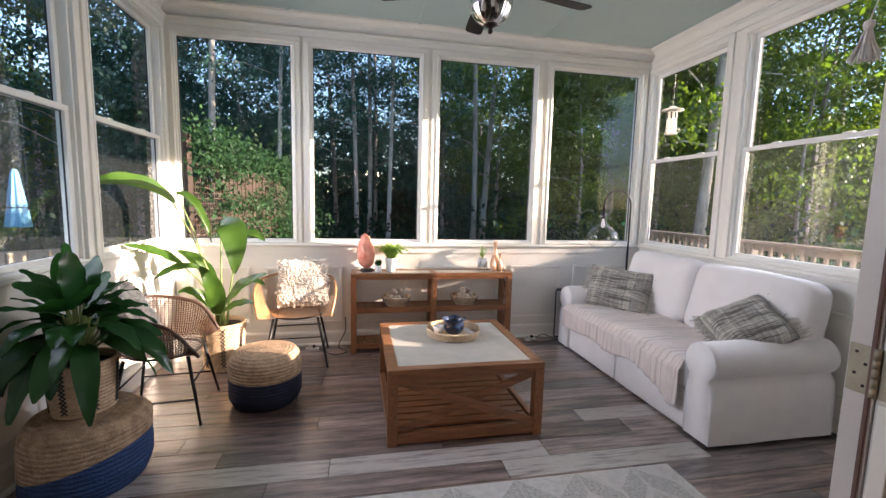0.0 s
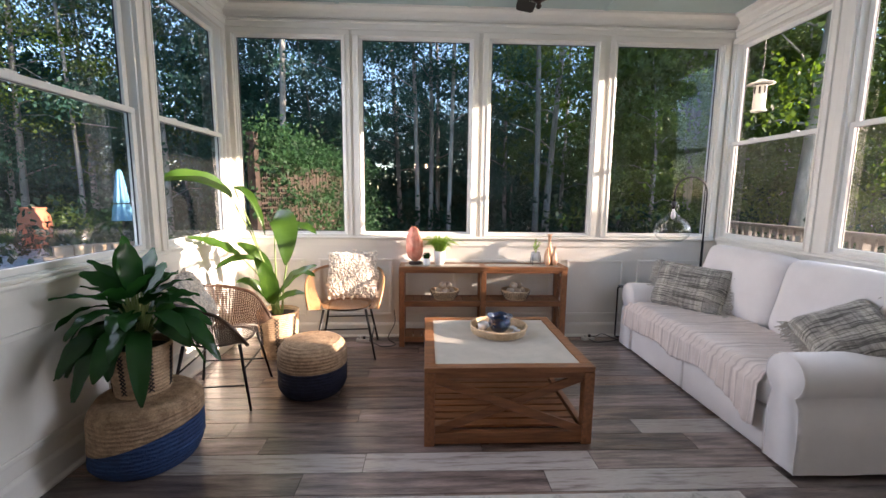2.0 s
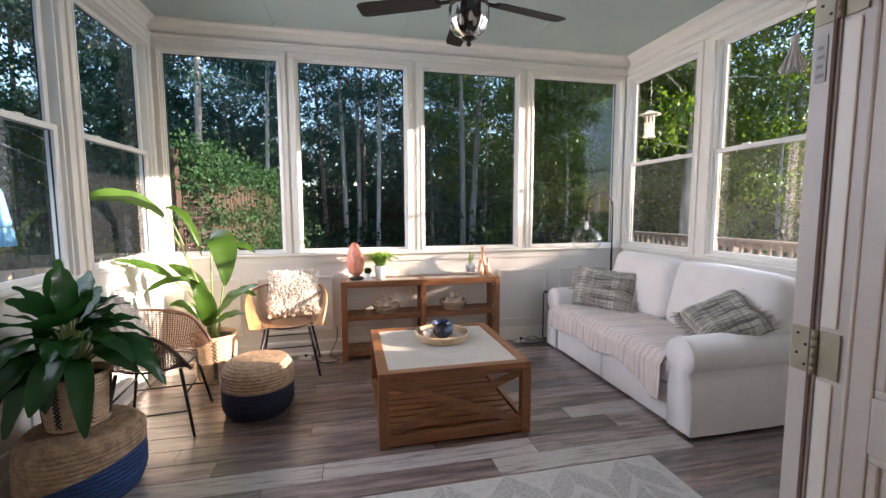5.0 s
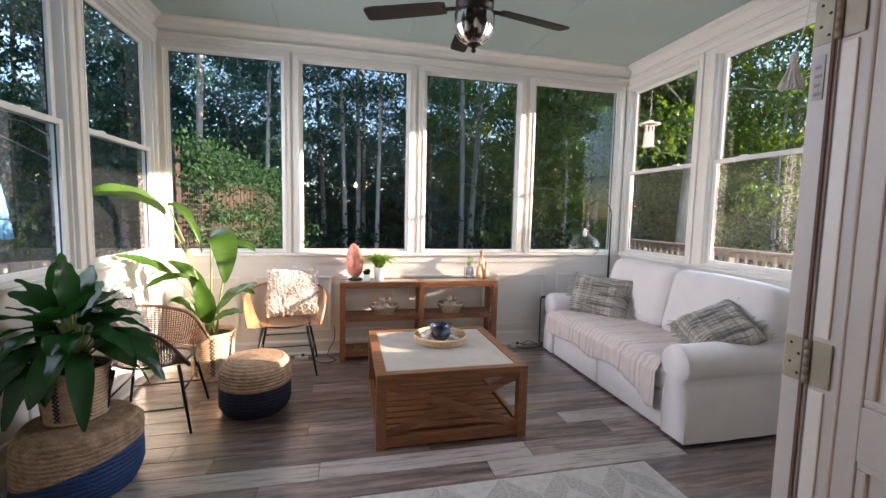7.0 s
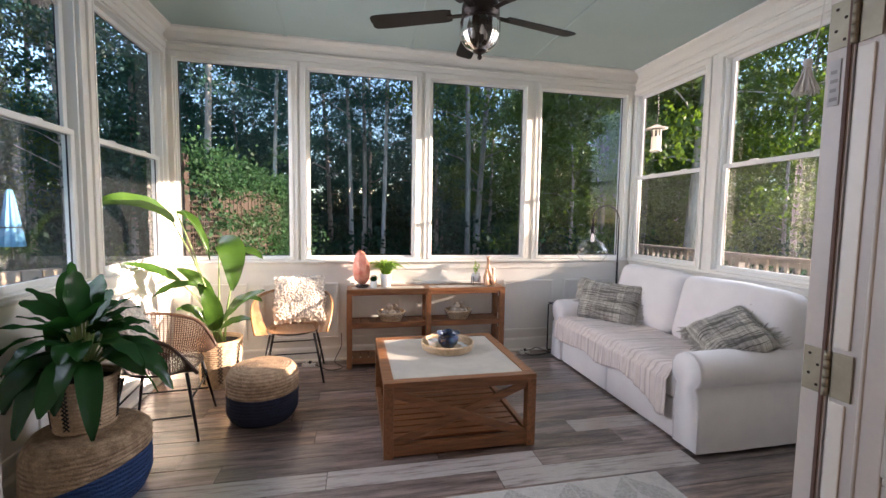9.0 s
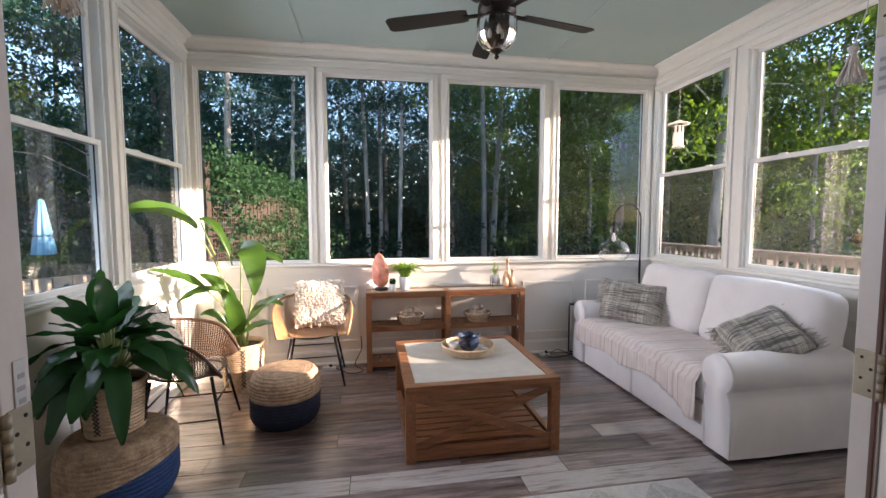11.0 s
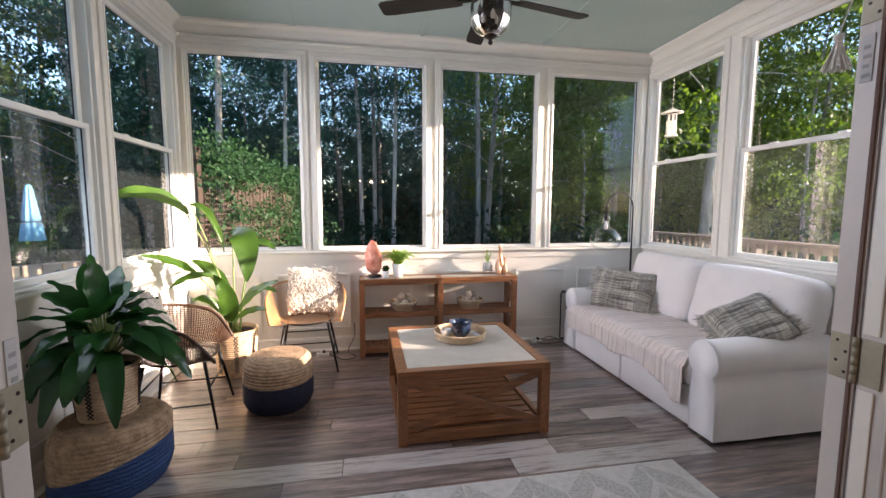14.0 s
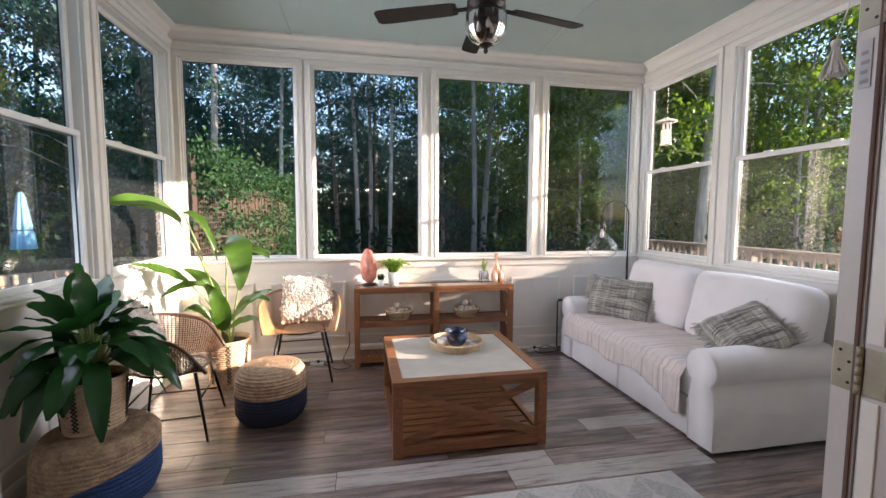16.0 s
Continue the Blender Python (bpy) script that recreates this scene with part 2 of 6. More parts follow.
SLIP = material("off_white_slipcover", (0.78, 0.745, 0.74), (0.73, 0.695, 0.69), scale=5, rough=0.9, fine=260, bump=0.25, dirt=0.06, sheen=0.25)
THROW = material("cream_pink_throw", (0.70, 0.61, 0.57), (0.63, 0.54, 0.50), scale=10, rough=0.95, fine=240, bump=0.35, dirt=0.1, sheen=0.3)
# thin darker lines that run the same way as the pleats
add_stripes(THROW, "Y", 5.6, (0.42, 0.35, 0.33), 0.80, 0.98, 0.6)
FRINGE = material("cream_fringe", (0.56, 0.52, 0.46), (0.40, 0.37, 0.33), scale=30, rough=0.95, dirt=0.2)
PLAID = plaid_material("grey_plaid_weave")
JUTE = weave_material("braided_jute", (0.45, 0.305, 0.185), (0.24, 0.15, 0.085), rows=14.0)
NAVY = weave_material("navy_jute", (0.013, 0.018, 0.048), (0.007, 0.010, 0.028), rows=14.0)
BLUE = weave_material("blue_jute", (0.018, 0.056, 0.165), (0.012, 0.035, 0.110), rows=14.0)
SEAGRASS = weave_material("pale_seagrass", (0.60, 0.42, 0.26), (0.42, 0.28, 0.165), rows=18.0)
BLACKCORD = material("black_cord", (0.012, 0.011, 0.010), rough=0.7)
RATTAN_D = material("dark_rattan", (0.060, 0.031, 0.017), (0.030, 0.015, 0.009), scale=20, rough=0.4, fine=120, bump=0.2)
RATTAN_L = material("honey_rattan", (0.42, 0.225, 0.095), (0.29, 0.145, 0.058), scale=20, rough=0.4, fine=120, bump=0.2)
BLACKMETAL = material("black_metal", (0.012, 0.011, 0.011), (0.02, 0.018, 0.017), scale=10, rough=0.4, metal=0.6)
BRONZE = material("dark_bronze", (0.022, 0.015, 0.012), (0.035, 0.024, 0.018), scale=8, rough=0.38, metal=0.7)
BLADE = material("espresso_blade", (0.013, 0.009, 0.008), (0.008, 0.006, 0.005), scale=6, stretch=(1, 8, 8), rough=0.5)
FLUFF = material("shaggy_cream", (0.80, 0.72, 0.63), (0.70, 0.60, 0.50), scale=20, rough=0.95, dirt=0.15, sheen=0.3, island=True)
SALT = material("pink_salt", (0.84, 0.40, 0.28), (0.70, 0.20, 0.13), scale=14, rough=0.42, fine=40, bump=0.5, dirt=0.2)
DARKWOOD = material("dark_wood_base", (0.03, 0.014, 0.010), rough=0.5)
CERAMIC = material("white_ceramic", (0.74, 0.72, 0.69), (0.70, 0.68, 0.65), scale=10, rough=0.25, dirt=0.03)
GREYPOT = material("grey_ceramic", (0.48, 0.48, 0.47), (0.42, 0.42, 0.41), scale=12, rough=0.4)
SOIL = material("potting_soil", (0.03, 0.02, 0.014), (0.05, 0.034, 0.024), scale=40, rough=1.0, bump=0.6)
COPPER = material("hammered_copper", (0.72, 0.45, 0.29), (0.60, 0.34, 0.20), scale=14, rough=0.3, metal=0.5, fine=50, bump=0.3)
NAVYGLAZE = material("navy_glaze", (0.008, 0.013, 0.036), (0.018, 0.045, 0.075), scale=12, rough=0.1, coat=0.5, low=0.45, high=0.7)
PALEWICKER = weave_material("pale_wicker", (0.66, 0.50, 0.33), (0.50, 0.36, 0.22), rows=40.0, depth=0.003)
WOODBALL = material("pale_wood_balls", (0.52, 0.42, 0.32), (0.34, 0.26, 0.19), scale=25, rough=0.6, per_object=0.25)
PAPER = material("white_tile_pieces", (0.76, 0.75, 0.73), (0.62, 0.63, 0.66), scale=40, rough=0.4)
RUG = material("cream_wool_rug", (0.50, 0.48, 0.45), (0.40, 0.385, 0.36), scale=26, rough=1.0, fine=190, bump=0.8, dirt=0.16, sheen=0.3)
RUG2 = material("taupe_wool_rug", (0.44, 0.42, 0.39), (0.27, 0.258, 0.235), scale=70, rough=1.0, fine=190, bump=0.8, dirt=0.18, sheen=0.3)
NICKEL = material("satin_nickel", (0.36, 0.33, 0.25), (0.31, 0.28, 0.21), scale=12, rough=0.5, metal=0.45)
DOORPAINT = material("cream_door_paint", (0.61, 0.565, 0.53), (0.56, 0.52, 0.485), scale=4, rough=0.4, dirt=0.05)
SEAL = material("brown_weatherstrip", (0.15, 0.085, 0.068), rough=0.7)
STICKER = material("grey_sticker", (0.55, 0.55, 0.55), rough=0.6)
INK = material("faded_ink", (0.34, 0.33, 0.33), rough=0.7)
COTTON = material("white_cotton", (0.74, 0.72, 0.68), (0.62, 0.60, 0.56), scale=30, rough=0.95, dirt=0.12)
CABLE = material("black_cable", (0.012, 0.012, 0.012), rough=0.5)
PLUG = material("white_plastic", (0.74, 0.73, 0.70), rough=0.4)
ROOMWALL = material("house_wall_paint", (0.62, 0.58, 0.52), (0.58, 0.54, 0.48), scale=2, rough=0.7, dirt=0.03)
ROOMFLOOR = material("house_floor_wood", (0.20, 0.12, 0.07), (0.13, 0.075, 0.045), scale=5, stretch=(0.6, 7, 7), rough=0.35)
ROOFING = material("roof_shingle", (0.06, 0.055, 0.05), (0.09, 0.08, 0.075), scale=20, rough=0.9)
BARK = material("grey_bark", (0.36, 0.335, 0.31), (0.20, 0.185, 0.17), scale=5, stretch=(2, 2, 0.5), rough=0.95, fine=25, bump=0.8, dirt=0.25, per_object=0.35)
GROUND = material("leaf_litter", (0.075, 0.065, 0.035), (0.05, 0.075, 0.025), scale=0.8, rough=1.0, fine=12, bump=0.5, dirt=0.35)
# LEAF_A has sunlight in its colour, LEAF_B bluish shade
LEAF_A = leaf_material("sun_tinted_leaves", (0.026, 0.070, 0.015), (0.115, 0.175, 0.030), 0.5, fine=0.9, island=0.3, gloss=0.03)
LEAF_B = leaf_material("shade_tinted_leaves", (0.007, 0.034, 0.036), (0.054, 0.128, 0.090), 0.45, fine=0.7, island=0.3, gloss=0.02)
# darker copy of LEAF_B with the shade of the low woods in its colour
LEAF_U = leaf_material("deep_shade_tinted_leaves", (0.003, 0.015, 0.013), (0.022, 0.058, 0.032), 0.40, fine=0.9, island=0.3, gloss=0.01)
LEAF_V = leaf_material("vine_leaves", (0.009, 0.036, 0.022), (0.056, 0.115, 0.044), fine=2.2, gloss=0.006)
HOUSELEAF = leaf_material("dark_houseplant_leaf", (0.006, 0.032, 0.010), (0.024, 0.088, 0.018), 0.16, 0.24, 5.0, 0.40, gloss=0.035)
BOPLEAF = leaf_material("bird_of_paradise_leaf", (0.020, 0.062, 0.010), (0.058, 0.118, 0.016), 0.36, 0.28, 6.0, 0.35, gloss=0.06)
STEM = material("green_stem", (0.12, 0.21, 0.05), (0.20, 0.24, 0.08), scale=10, rough=0.5)
GRASSLEAF = leaf_material("bright_grass", (0.17, 0.32, 0.05), (0.30, 0.44, 0.09), 0.4, 0.5, 20.0, 0.3)
CEDAR = material("red_brown_cedar", (0.052, 0.030, 0.020), (0.024, 0.014, 0.010), scale=4, stretch=(4, 4, 0.7), rough=0.8, fine=40, bump=0.4, dirt=0.25, per_object=0.15)
DECKWOOD = material("weathered_deck_wood", (0.24, 0.20, 0.175), (0.165, 0.135, 0.115), scale=4, stretch=(4, 4, 0.8), rough=0.8, fine=40, bump=0.3, dirt=0.2, per_object=0.15)
CANVAS = material("blue_canvas", (0.13, 0.33, 0.50), (0.10, 0.27, 0.42), scale=5, rough=0.9)
TANSTONE = material("tan_stone", (0.50, 0.37, 0.25), (0.36, 0.26, 0.175), scale=9, rough=0.9, bump=0.4, per_object=0.15)
TERRACOTTA = material("terracotta", (0.52, 0.17, 0.085), (0.42, 0.13, 0.065), scale=5, rough=0.8, dirt=0.2)
BLUEPOT = material("blue_glazed_pot", (0.04, 0.10, 0.24), (0.03, 0.07, 0.18), scale=6, rough=0.3)
PATIOBLUE = material("blue_grey_paving", (0.40, 0.44, 0.50), (0.30, 0.33, 0.38), scale=3, rough=0.75, fine=30, bump=0.3, per_object=0.12)
STONE = material("grey_paving", (0.34, 0.33, 0.31), (0.26, 0.25, 0.235), scale=3, rough=0.9, fine=30, bump=0.4)
FEEDER = material("white_feeder_plastic", (0.46, 0.45, 0.42), (0.40, 0.39, 0.36), scale=20, rough=0.5)


def glowing(name, colour, strength):
    m = bpy.data.materials.new(name)
    m.use_nodes = True
    b = m.node_tree.nodes["Principled BSDF"]
    b.inputs["Base Color"].default_value = (*colour, 1)
    b.inputs["Emission Color"].default_value = (*colour, 1)
    b.inputs["Emission Strength"].default_value = strength
    return m


GASKET = material("dark_glazing_gasket", (0.02, 0.02, 0.022), rough=0.6)
BULB = glowing("lit_warm_bulb", (1.0, 0.62, 0.30), 14.0)


# ---- builders ----
def part(name, bm, mat, parent=None, label="", smooth=False):
    me = bpy.data.meshes.new(name)
    bm.to_mesh(me)
    bm.free()
    me.materials.append(mat)
    if smooth:
        me.shade_smooth()
    ob = new(name, me)
    if parent is not None:
        ob.parent = parent
    if label:
        ob["label"] = label
    return ob


def thing(name, m=None, label="", category="", group="", kind=""):
    ob = new(name)
    ob.empty_display_size = 0.1
    if m is not None:
        ob.matrix_basis = m
    return tagged(ob, label, category, group, kind)


def box(bm, lo, hi, bevel=0.0, m=None, seg=2):
    made = bmesh.ops.create_cube(bm, size=1)["verts"]
    c = [(lo[k] + hi[k]) / 2 for k in range(3)]
    s = [abs(hi[k] - lo[k]) for k in range(3)]
    for v in made:
        v.co = Vector((v.co[k] * s[k] + c[k] for k in range(3)))
    if bevel:
        edges = list({e for v in made for e in v.link_edges})
        made = list({v for f in bmesh.ops.bevel(bm, geom=edges, offset=bevel, segments=seg, affect="EDGES", profile=0.6)["faces"] for v in f.verts}
                    | {v for v in made if v.is_valid})
    if m is not None:
        bmesh.ops.transform(bm, matrix=m, verts=made)
    return made


def boxes(*list_of, bevel=0.0):
    bm = bmesh.new()
    for lo, hi in list_of:
        box(bm, lo, hi, bevel)
    return bm


def beam(bm, a, b, w, h, bevel=0.003, up=(0, 0, 1)):
    """A rectangular bar from a to b; h is its size towards up."""
    a, b = Vector(a), Vector(b)
    d = (b - a)
    z = d.normalized()
    x = Vector(up).cross(z).normalized()
    y = z.cross(x)
    m = Matrix((x, y, z)).transposed().to_4x4()
    m.translation = (a + b) / 2
    return box(bm, (-w / 2, -h / 2, -d.length / 2), (w / 2, h / 2, d.length / 2), bevel, m, 1)


def tube(bm, points, radii, sides=10, cap=True):
    """A round bar along points, with a radius each."""
    pts = [Vector(p) for p in points]
    if not hasattr(radii, "__len__"):
        radii = [radii] * len(pts)
    rings = []
    ref = None
    for i, p in enumerate(pts):
        d = (pts[min(i + 1, len(pts) - 1)] - pts[max(i - 1, 0)]).normalized()
        if ref is None:
            ref = d.orthogonal().normalized()
        x = (ref - d * ref.dot(d))
        x = x.normalized() if x.length > 1e-6 else d.orthogonal().normalized()
        ref = x
        y = d.cross(x)
        rings.append([bm.verts.new(p + (x * math.cos(2 * math.pi * k / sides) + y * math.sin(2 * math.pi * k / sides)) * radii[i]) for k in range(sides)])
    for a, b in zip(rings, rings[1:]):
        for k in range(sides):
            bm.faces.new((a[k], a[(k + 1) % sides], b[(k + 1) % sides], b[k]))
    if cap:
        bm.faces.new(rings[0][::-1])
        bm.faces.new(rings[-1])
    return rings


def lathe(bm, profile, sides=32, at=(0, 0, 0), squash=1.0, wobble=0.0):
    """Turn a profile of (radius, height) about z."""
    rings = []
    for r, z in profile:
        if r < 1e-5:
            rings.append([bm.verts.new((at[0], at[1], at[2] + z))])
        else:
            ring = []
            for k in range(sides):
                a = 2 * math.pi * k / sides
                rr = r * (1 + wobble * noise.noise((math.cos(a) * 1.5, math.sin(a) * 1.5, z * 6)))
                ring.append(bm.verts.new((at[0] + rr * math.cos(a), at[1] + rr * math.sin(a) * squash, at[2] + z)))
            rings.append(ring)
    for a, b in zip(rings, rings[1:]):
        for k in range(sides):
            j = (k + 1) % sides
            if len(a) == 1 and len(b) > 1:
                bm.faces.new((a[0], b[j], b[k]))
            elif len(b) == 1 and len(a) > 1:
                bm.faces.new((a[k], a[j], b[0]))
            elif len(a) > 1:
                bm.faces.new((a[k], a[j], b[j], b[k]))


def sheet(bm, fn, nu, nv, closed=False):
    """A grid of points fn(u, v), u and v from 0 to 1."""
    g = [[bm.verts.new(fn(i / nu, j / nv)) for j in range(nv + 1)] for i in range(nu + (0 if closed else 1))]
    n = len(g)
    for i in range(nu):
        for j in range(nv):
            bm.faces.new((g[i][j], g[(i + 1) % n][j], g[(i + 1) % n][j + 1], g[i][j + 1]))
    return g


def pillow_shape(bm, w, h, t, n=18, rough=0.0, seed=0.0):
    """A stuffed square, flat in x-y, thick in z, pinched at its corners."""
    for side in (1, -1):
        def fn(u, v):
            x, y = 2 * u - 1, 2 * v - 1
            e = max(0.0, (1 - x ** 4) * (1 - y ** 4)) ** 0.5
            pinch = 1 - 0.07 * (1 - abs(x * y)) * (abs(x) ** 6 + abs(y) ** 6) * 0.8
            z = side * t / 2 * e * (1 + rough * noise.noise((x * 3 + seed, y * 3, side)))
            return (x * w / 2 * pinch, y * h / 2 * pinch, z + 0.02 * noise.noise((x * 1.3 + seed, y * 1.3, 3)))
        sheet(bm, fn, n, n)
    bmesh.ops.remove_doubles(bm, verts=bm.verts, dist=0.0005)
    bmesh.ops.recalc_face_normals(bm, faces=bm.faces)


def leaf_blade(bm, points, width, fold=0.18, shape=0.8, steps=8, wave=0.0, up=(0, 0, 1), pleat=0.0, blunt=0.62):
    """A leaf whose midrib runs along three points (a bent line), with a folded blade and a pointed tip."""
    a, b, c = [Vector(p) for p in points]
    rows = []
    for i in range(steps + 1):
        t = i / steps
        p = a * (1 - t) ** 2 + b * 2 * t * (1 - t) + c * t * t
        d = ((b - a) * (1 - t) + (c - b) * t).normalized()
        s = d.cross(Vector(up))
        s = s.normalized() if s.length > 1e-4 else Vector((1, 0, 0))
        n = s.cross(d)
        w = width / 2 * max(0.02, math.sin(math.pi * min(1, t ** shape * 0.97 + 0.03))) ** blunt
        ripple = wave * math.sin(t * 19 + a.x * 30)
        rib = pleat * math.sin(t * 115)
        rows.append((bm.verts.new(p - s * w + n * (w * fold * 2 + ripple)), bm.verts.new(p - s * w * 0.5 + n * (w * fold * 0.8 + rib)), bm.verts.new(p - n * 0.003),
                     bm.verts.new(p + s * w * 0.5 + n * (w * fold * 0.8 + rib)), bm.verts.new(p + s * w + n * (w * fold * 2 - ripple))))
    for r, q in zip(rows, rows[1:]):
        for k in range(4):
            bm.faces.new((r[k], r[k + 1], q[k + 1], q[k]))


def structure(name, bm, mat, label="", smooth=False):
    return tagged(part(name, bm, mat, None, label, smooth), label, "", "", "structure")


# ---- the room ----
XL, XR, YF, YB, TOP = -1.60, 3.07, 0.70, 4.10, 3.05      # inner faces; TOP is the ceiling
T = 0.10
TS = 0.055                                              # thickness of the wall with the doorway
SILL, HEAD = 1.0, 2.82                                   # rough openings
BACK = [(-1.555, -0.545), (-0.43, 0.63), (0.76, 1.80), (1.94, 2.98)]
SIDE_L = [(1.80, 2.90), (3.03, 4.02)]
SIDE_R = [(1.90, 2.96), (3.12, 4.08)]


def wall_with_openings(spans, lo, hi, thick, along):
    """Boxes of a wall from lo to hi with an opening for each span between SILL and HEAD."""
    out = []
    def add(a, b, z0, z1):
        if b - a > 0.001:
            p, q = (a, thick[0], z0), (b, thick[1], z1)
            if along == "y":
                p, q = (thick[0], a, z0), (thick[1], b, z1)
            out.append((p, q))
    add(lo, hi, 0, SILL)
    add(lo, hi, HEAD, TOP)
    edge = lo
    for a, b in spans:
        add(edge, a, SILL, HEAD)
        edge = b
    add(edge, hi, SILL, HEAD)
    return boxes(*out)


structure("wall_north", wall_with_openings(BACK, XL, XR, (YB, YB + T), "x"), WALL, "white painted sunroom wall below a row of windows")
structure("wall_west", wall_with_openings(SIDE_L, YF - TS, YB + T, (XL - T, XL), "y"), WALL, "white painted sunroom side wall with two sash windows")
structure("wall_east", wall_with_openings(SIDE_R, YF - TS, YB + T, (XR, XR + T), "y"), WALL, "white painted sunroom side wall behind the sofa")
# the house wall with the wide door opening that the walk starts from
DX0, DX1, DZ = -0.525, 1.095, 2.06
structure("wall_south", boxes(((XL, YF - TS, 0), (DX0 - 0.03, YF, TOP)), ((DX1 + 0.03, YF - TS, 0), (XR, YF, TOP)),
                              ((DX0 - 0.03, YF - TS, DZ + 0.03), (DX1 + 0.03, YF, TOP))), WALL, "white painted wall round the door opening")
cb = boxes(((XL - T, YF - TS, TOP), (XR + T, YB + T, TOP + 0.12)))
for x in (-1.75 + 0.0, -0.59, 0.57, 1.80):                # battens over the panel seams
    if x > XL:
        box(cb, (x - 0.018, YF, TOP - 0.009), (x + 0.018, YB, TOP + 0.001), 0.003)
structure("ceiling", cb, CEIL, "pale blue-green panelled ceiling with thin seam battens")
structure("roof", boxes(((XL - 0.5, YF - TS, TOP + 0.13), (XR + 0.5, YB + 0.5, TOP + 0.30))), ROOFING, "dark shingled roof slab with shallow eaves")


def run(profile, a, b, axis, face, sign):
    """A moulding of profile (out from the wall, height) along a wall."""
    bm = bmesh.new()
    ends = []
    for s in (a, b):
        ring = []
        for o, z in profile:
            ring.append(bm.verts.new((s, face + sign * o, z) if axis == "x" else (face + sign * o, s, z)))
        ends.append(ring)
    n = len(profile)
    for k in range(n):
        bm.faces.new((ends[0][k], ends[0][(k + 1) % n], ends[1][(k + 1) % n], ends[1][k]))
    bm.faces.new(ends[0])
    bm.faces.new(ends[1][::-1])
    bmesh.ops.recalc_face_normals(bm, faces=bm.faces)
    return bm


CROWN = [(-0.001, 2.945), (0.014, 2.945), (0.018, 2.962), (0.040, 2.990), (0.048, 3.008), (0.078, 3.028), (0.084, 3.030), (0.084, 3.051), (-0.001, 3.051)]
CAP = [(-0.001, 2.858), (0.018, 2.858), (0.022, 2.864), (0.022, 2.905), (0.034, 2.912), (0.034, 2.926), (-0.001, 2.926)]
STOOL = [(-0.001, 0.905), (0.014, 0.905), (0.016, 0.968), (0.040, 0.974), (0.045, 0.985), (0.040, 0.997), (-0.001, 0.997)]
BASE = [(-0.001, 0.0), (0.034, 0.0), (0.034, 0.012), (0.018, 0.026), (0.016, 0.118), (0.010, 0.132), (0.004, 0.140), (-0.001, 0.140)]
for name, prof, label in (("crown_moulding", CROWN, "stepped cream crown moulding"), ("head_casing", CAP, "flat white head casing over the windows"),
                          ("window_stool", STOOL, "white window stool and apron"), ("baseboard", BASE, "white baseboard with shoe moulding")):
    e = max(o for o, _ in prof)
    structure(name, run(prof, XL, XR, "x", YB, -1), WHITE, label)
    structure(name, run(prof, YF, YB - e, "y", XL, 1), WHITE, label)
    structure(name, run(prof, YF, YB - e, "y", XR, -1), WHITE, label)


def panel_moulding(a, b, axis, face, sign, z0=0.215, z1=0.775, w=0.026, d=0.014):
    bm = bmesh.new()
    for lo, hi in (((a, z0), (b, z0 + w)), ((a, z1 - w), (b, z1)), ((a, z0 + w), (a + w, z1 - w)), ((b - w, z0 + w), (b, z1 - w))):
        f0, f1 = sorted((face - sign * 0.0005, face + sign * d))
        if axis == "x":
            box(bm, (lo[0], f0, lo[1]), (hi[0], f1, hi[1]), 0.005)
        else:
            box(bm, (f0, lo[0], lo[1]), (f1, hi[0], hi[1]), 0.005)
    return structure("panel_moulding", bm, WHITE, "white picture-frame wall moulding")


for a, b in ((-1.47, -0.97), (-0.84, -0.125), (-0.01, 0.49), (0.63, 1.44), (1.58, 2.155), (2.29, 2.93)):
    panel_moulding(a, b, "x", YB, -1)
for a, b in ((0.85, 1.62), (1.75, 2.45), (2.58, 3.25), (3.38, 4.0)):
    panel_moulding(a, b, "y", XL, 1)
    panel_moulding(a, b, "y", XR, -1)


# ---- windows: built with x along the wall, y into the wall (outwards), z up ----
def ring_frame(bm, x0, x1, z0, z1, w, y0, y1, bevel=0.003, wb=None):
    wb = wb or w
    box(bm, (x0, y0, z0), (x1, y1, z0 + wb), bevel)
    box(bm, (x0, y0, z1 - w), (x1, y1, z1), bevel)
    box(bm, (x0, y0, z0 + wb), (x0 + w, y1, z1 - w), bevel)
    box(bm, (x1 - w, y0, z0 + wb), (x1, y1, z1 - w), bevel)


def pane(parent, x0, x1, z0, z1, y, glass=None):
    bm = bmesh.new()
    bm.faces.new([bm.verts.new(p) for p in ((x0, y, z0), (x1, y, z0), (x1, y, z1), (x0, y, z1))])
    p = part("pane", bm, glass or PANE, parent, "clear window glass")
    p.visible_shadow = False
    bm = bmesh.new()
    ring_frame(bm, x0 - 0.002, x1 + 0.002, z0 - 0.002, z1 + 0.002, 0.0135, y - 0.005, y + 0.004, 0.0)
    part("gasket", bm, GASKET, parent, "thin dark glazing gasket")
    return p


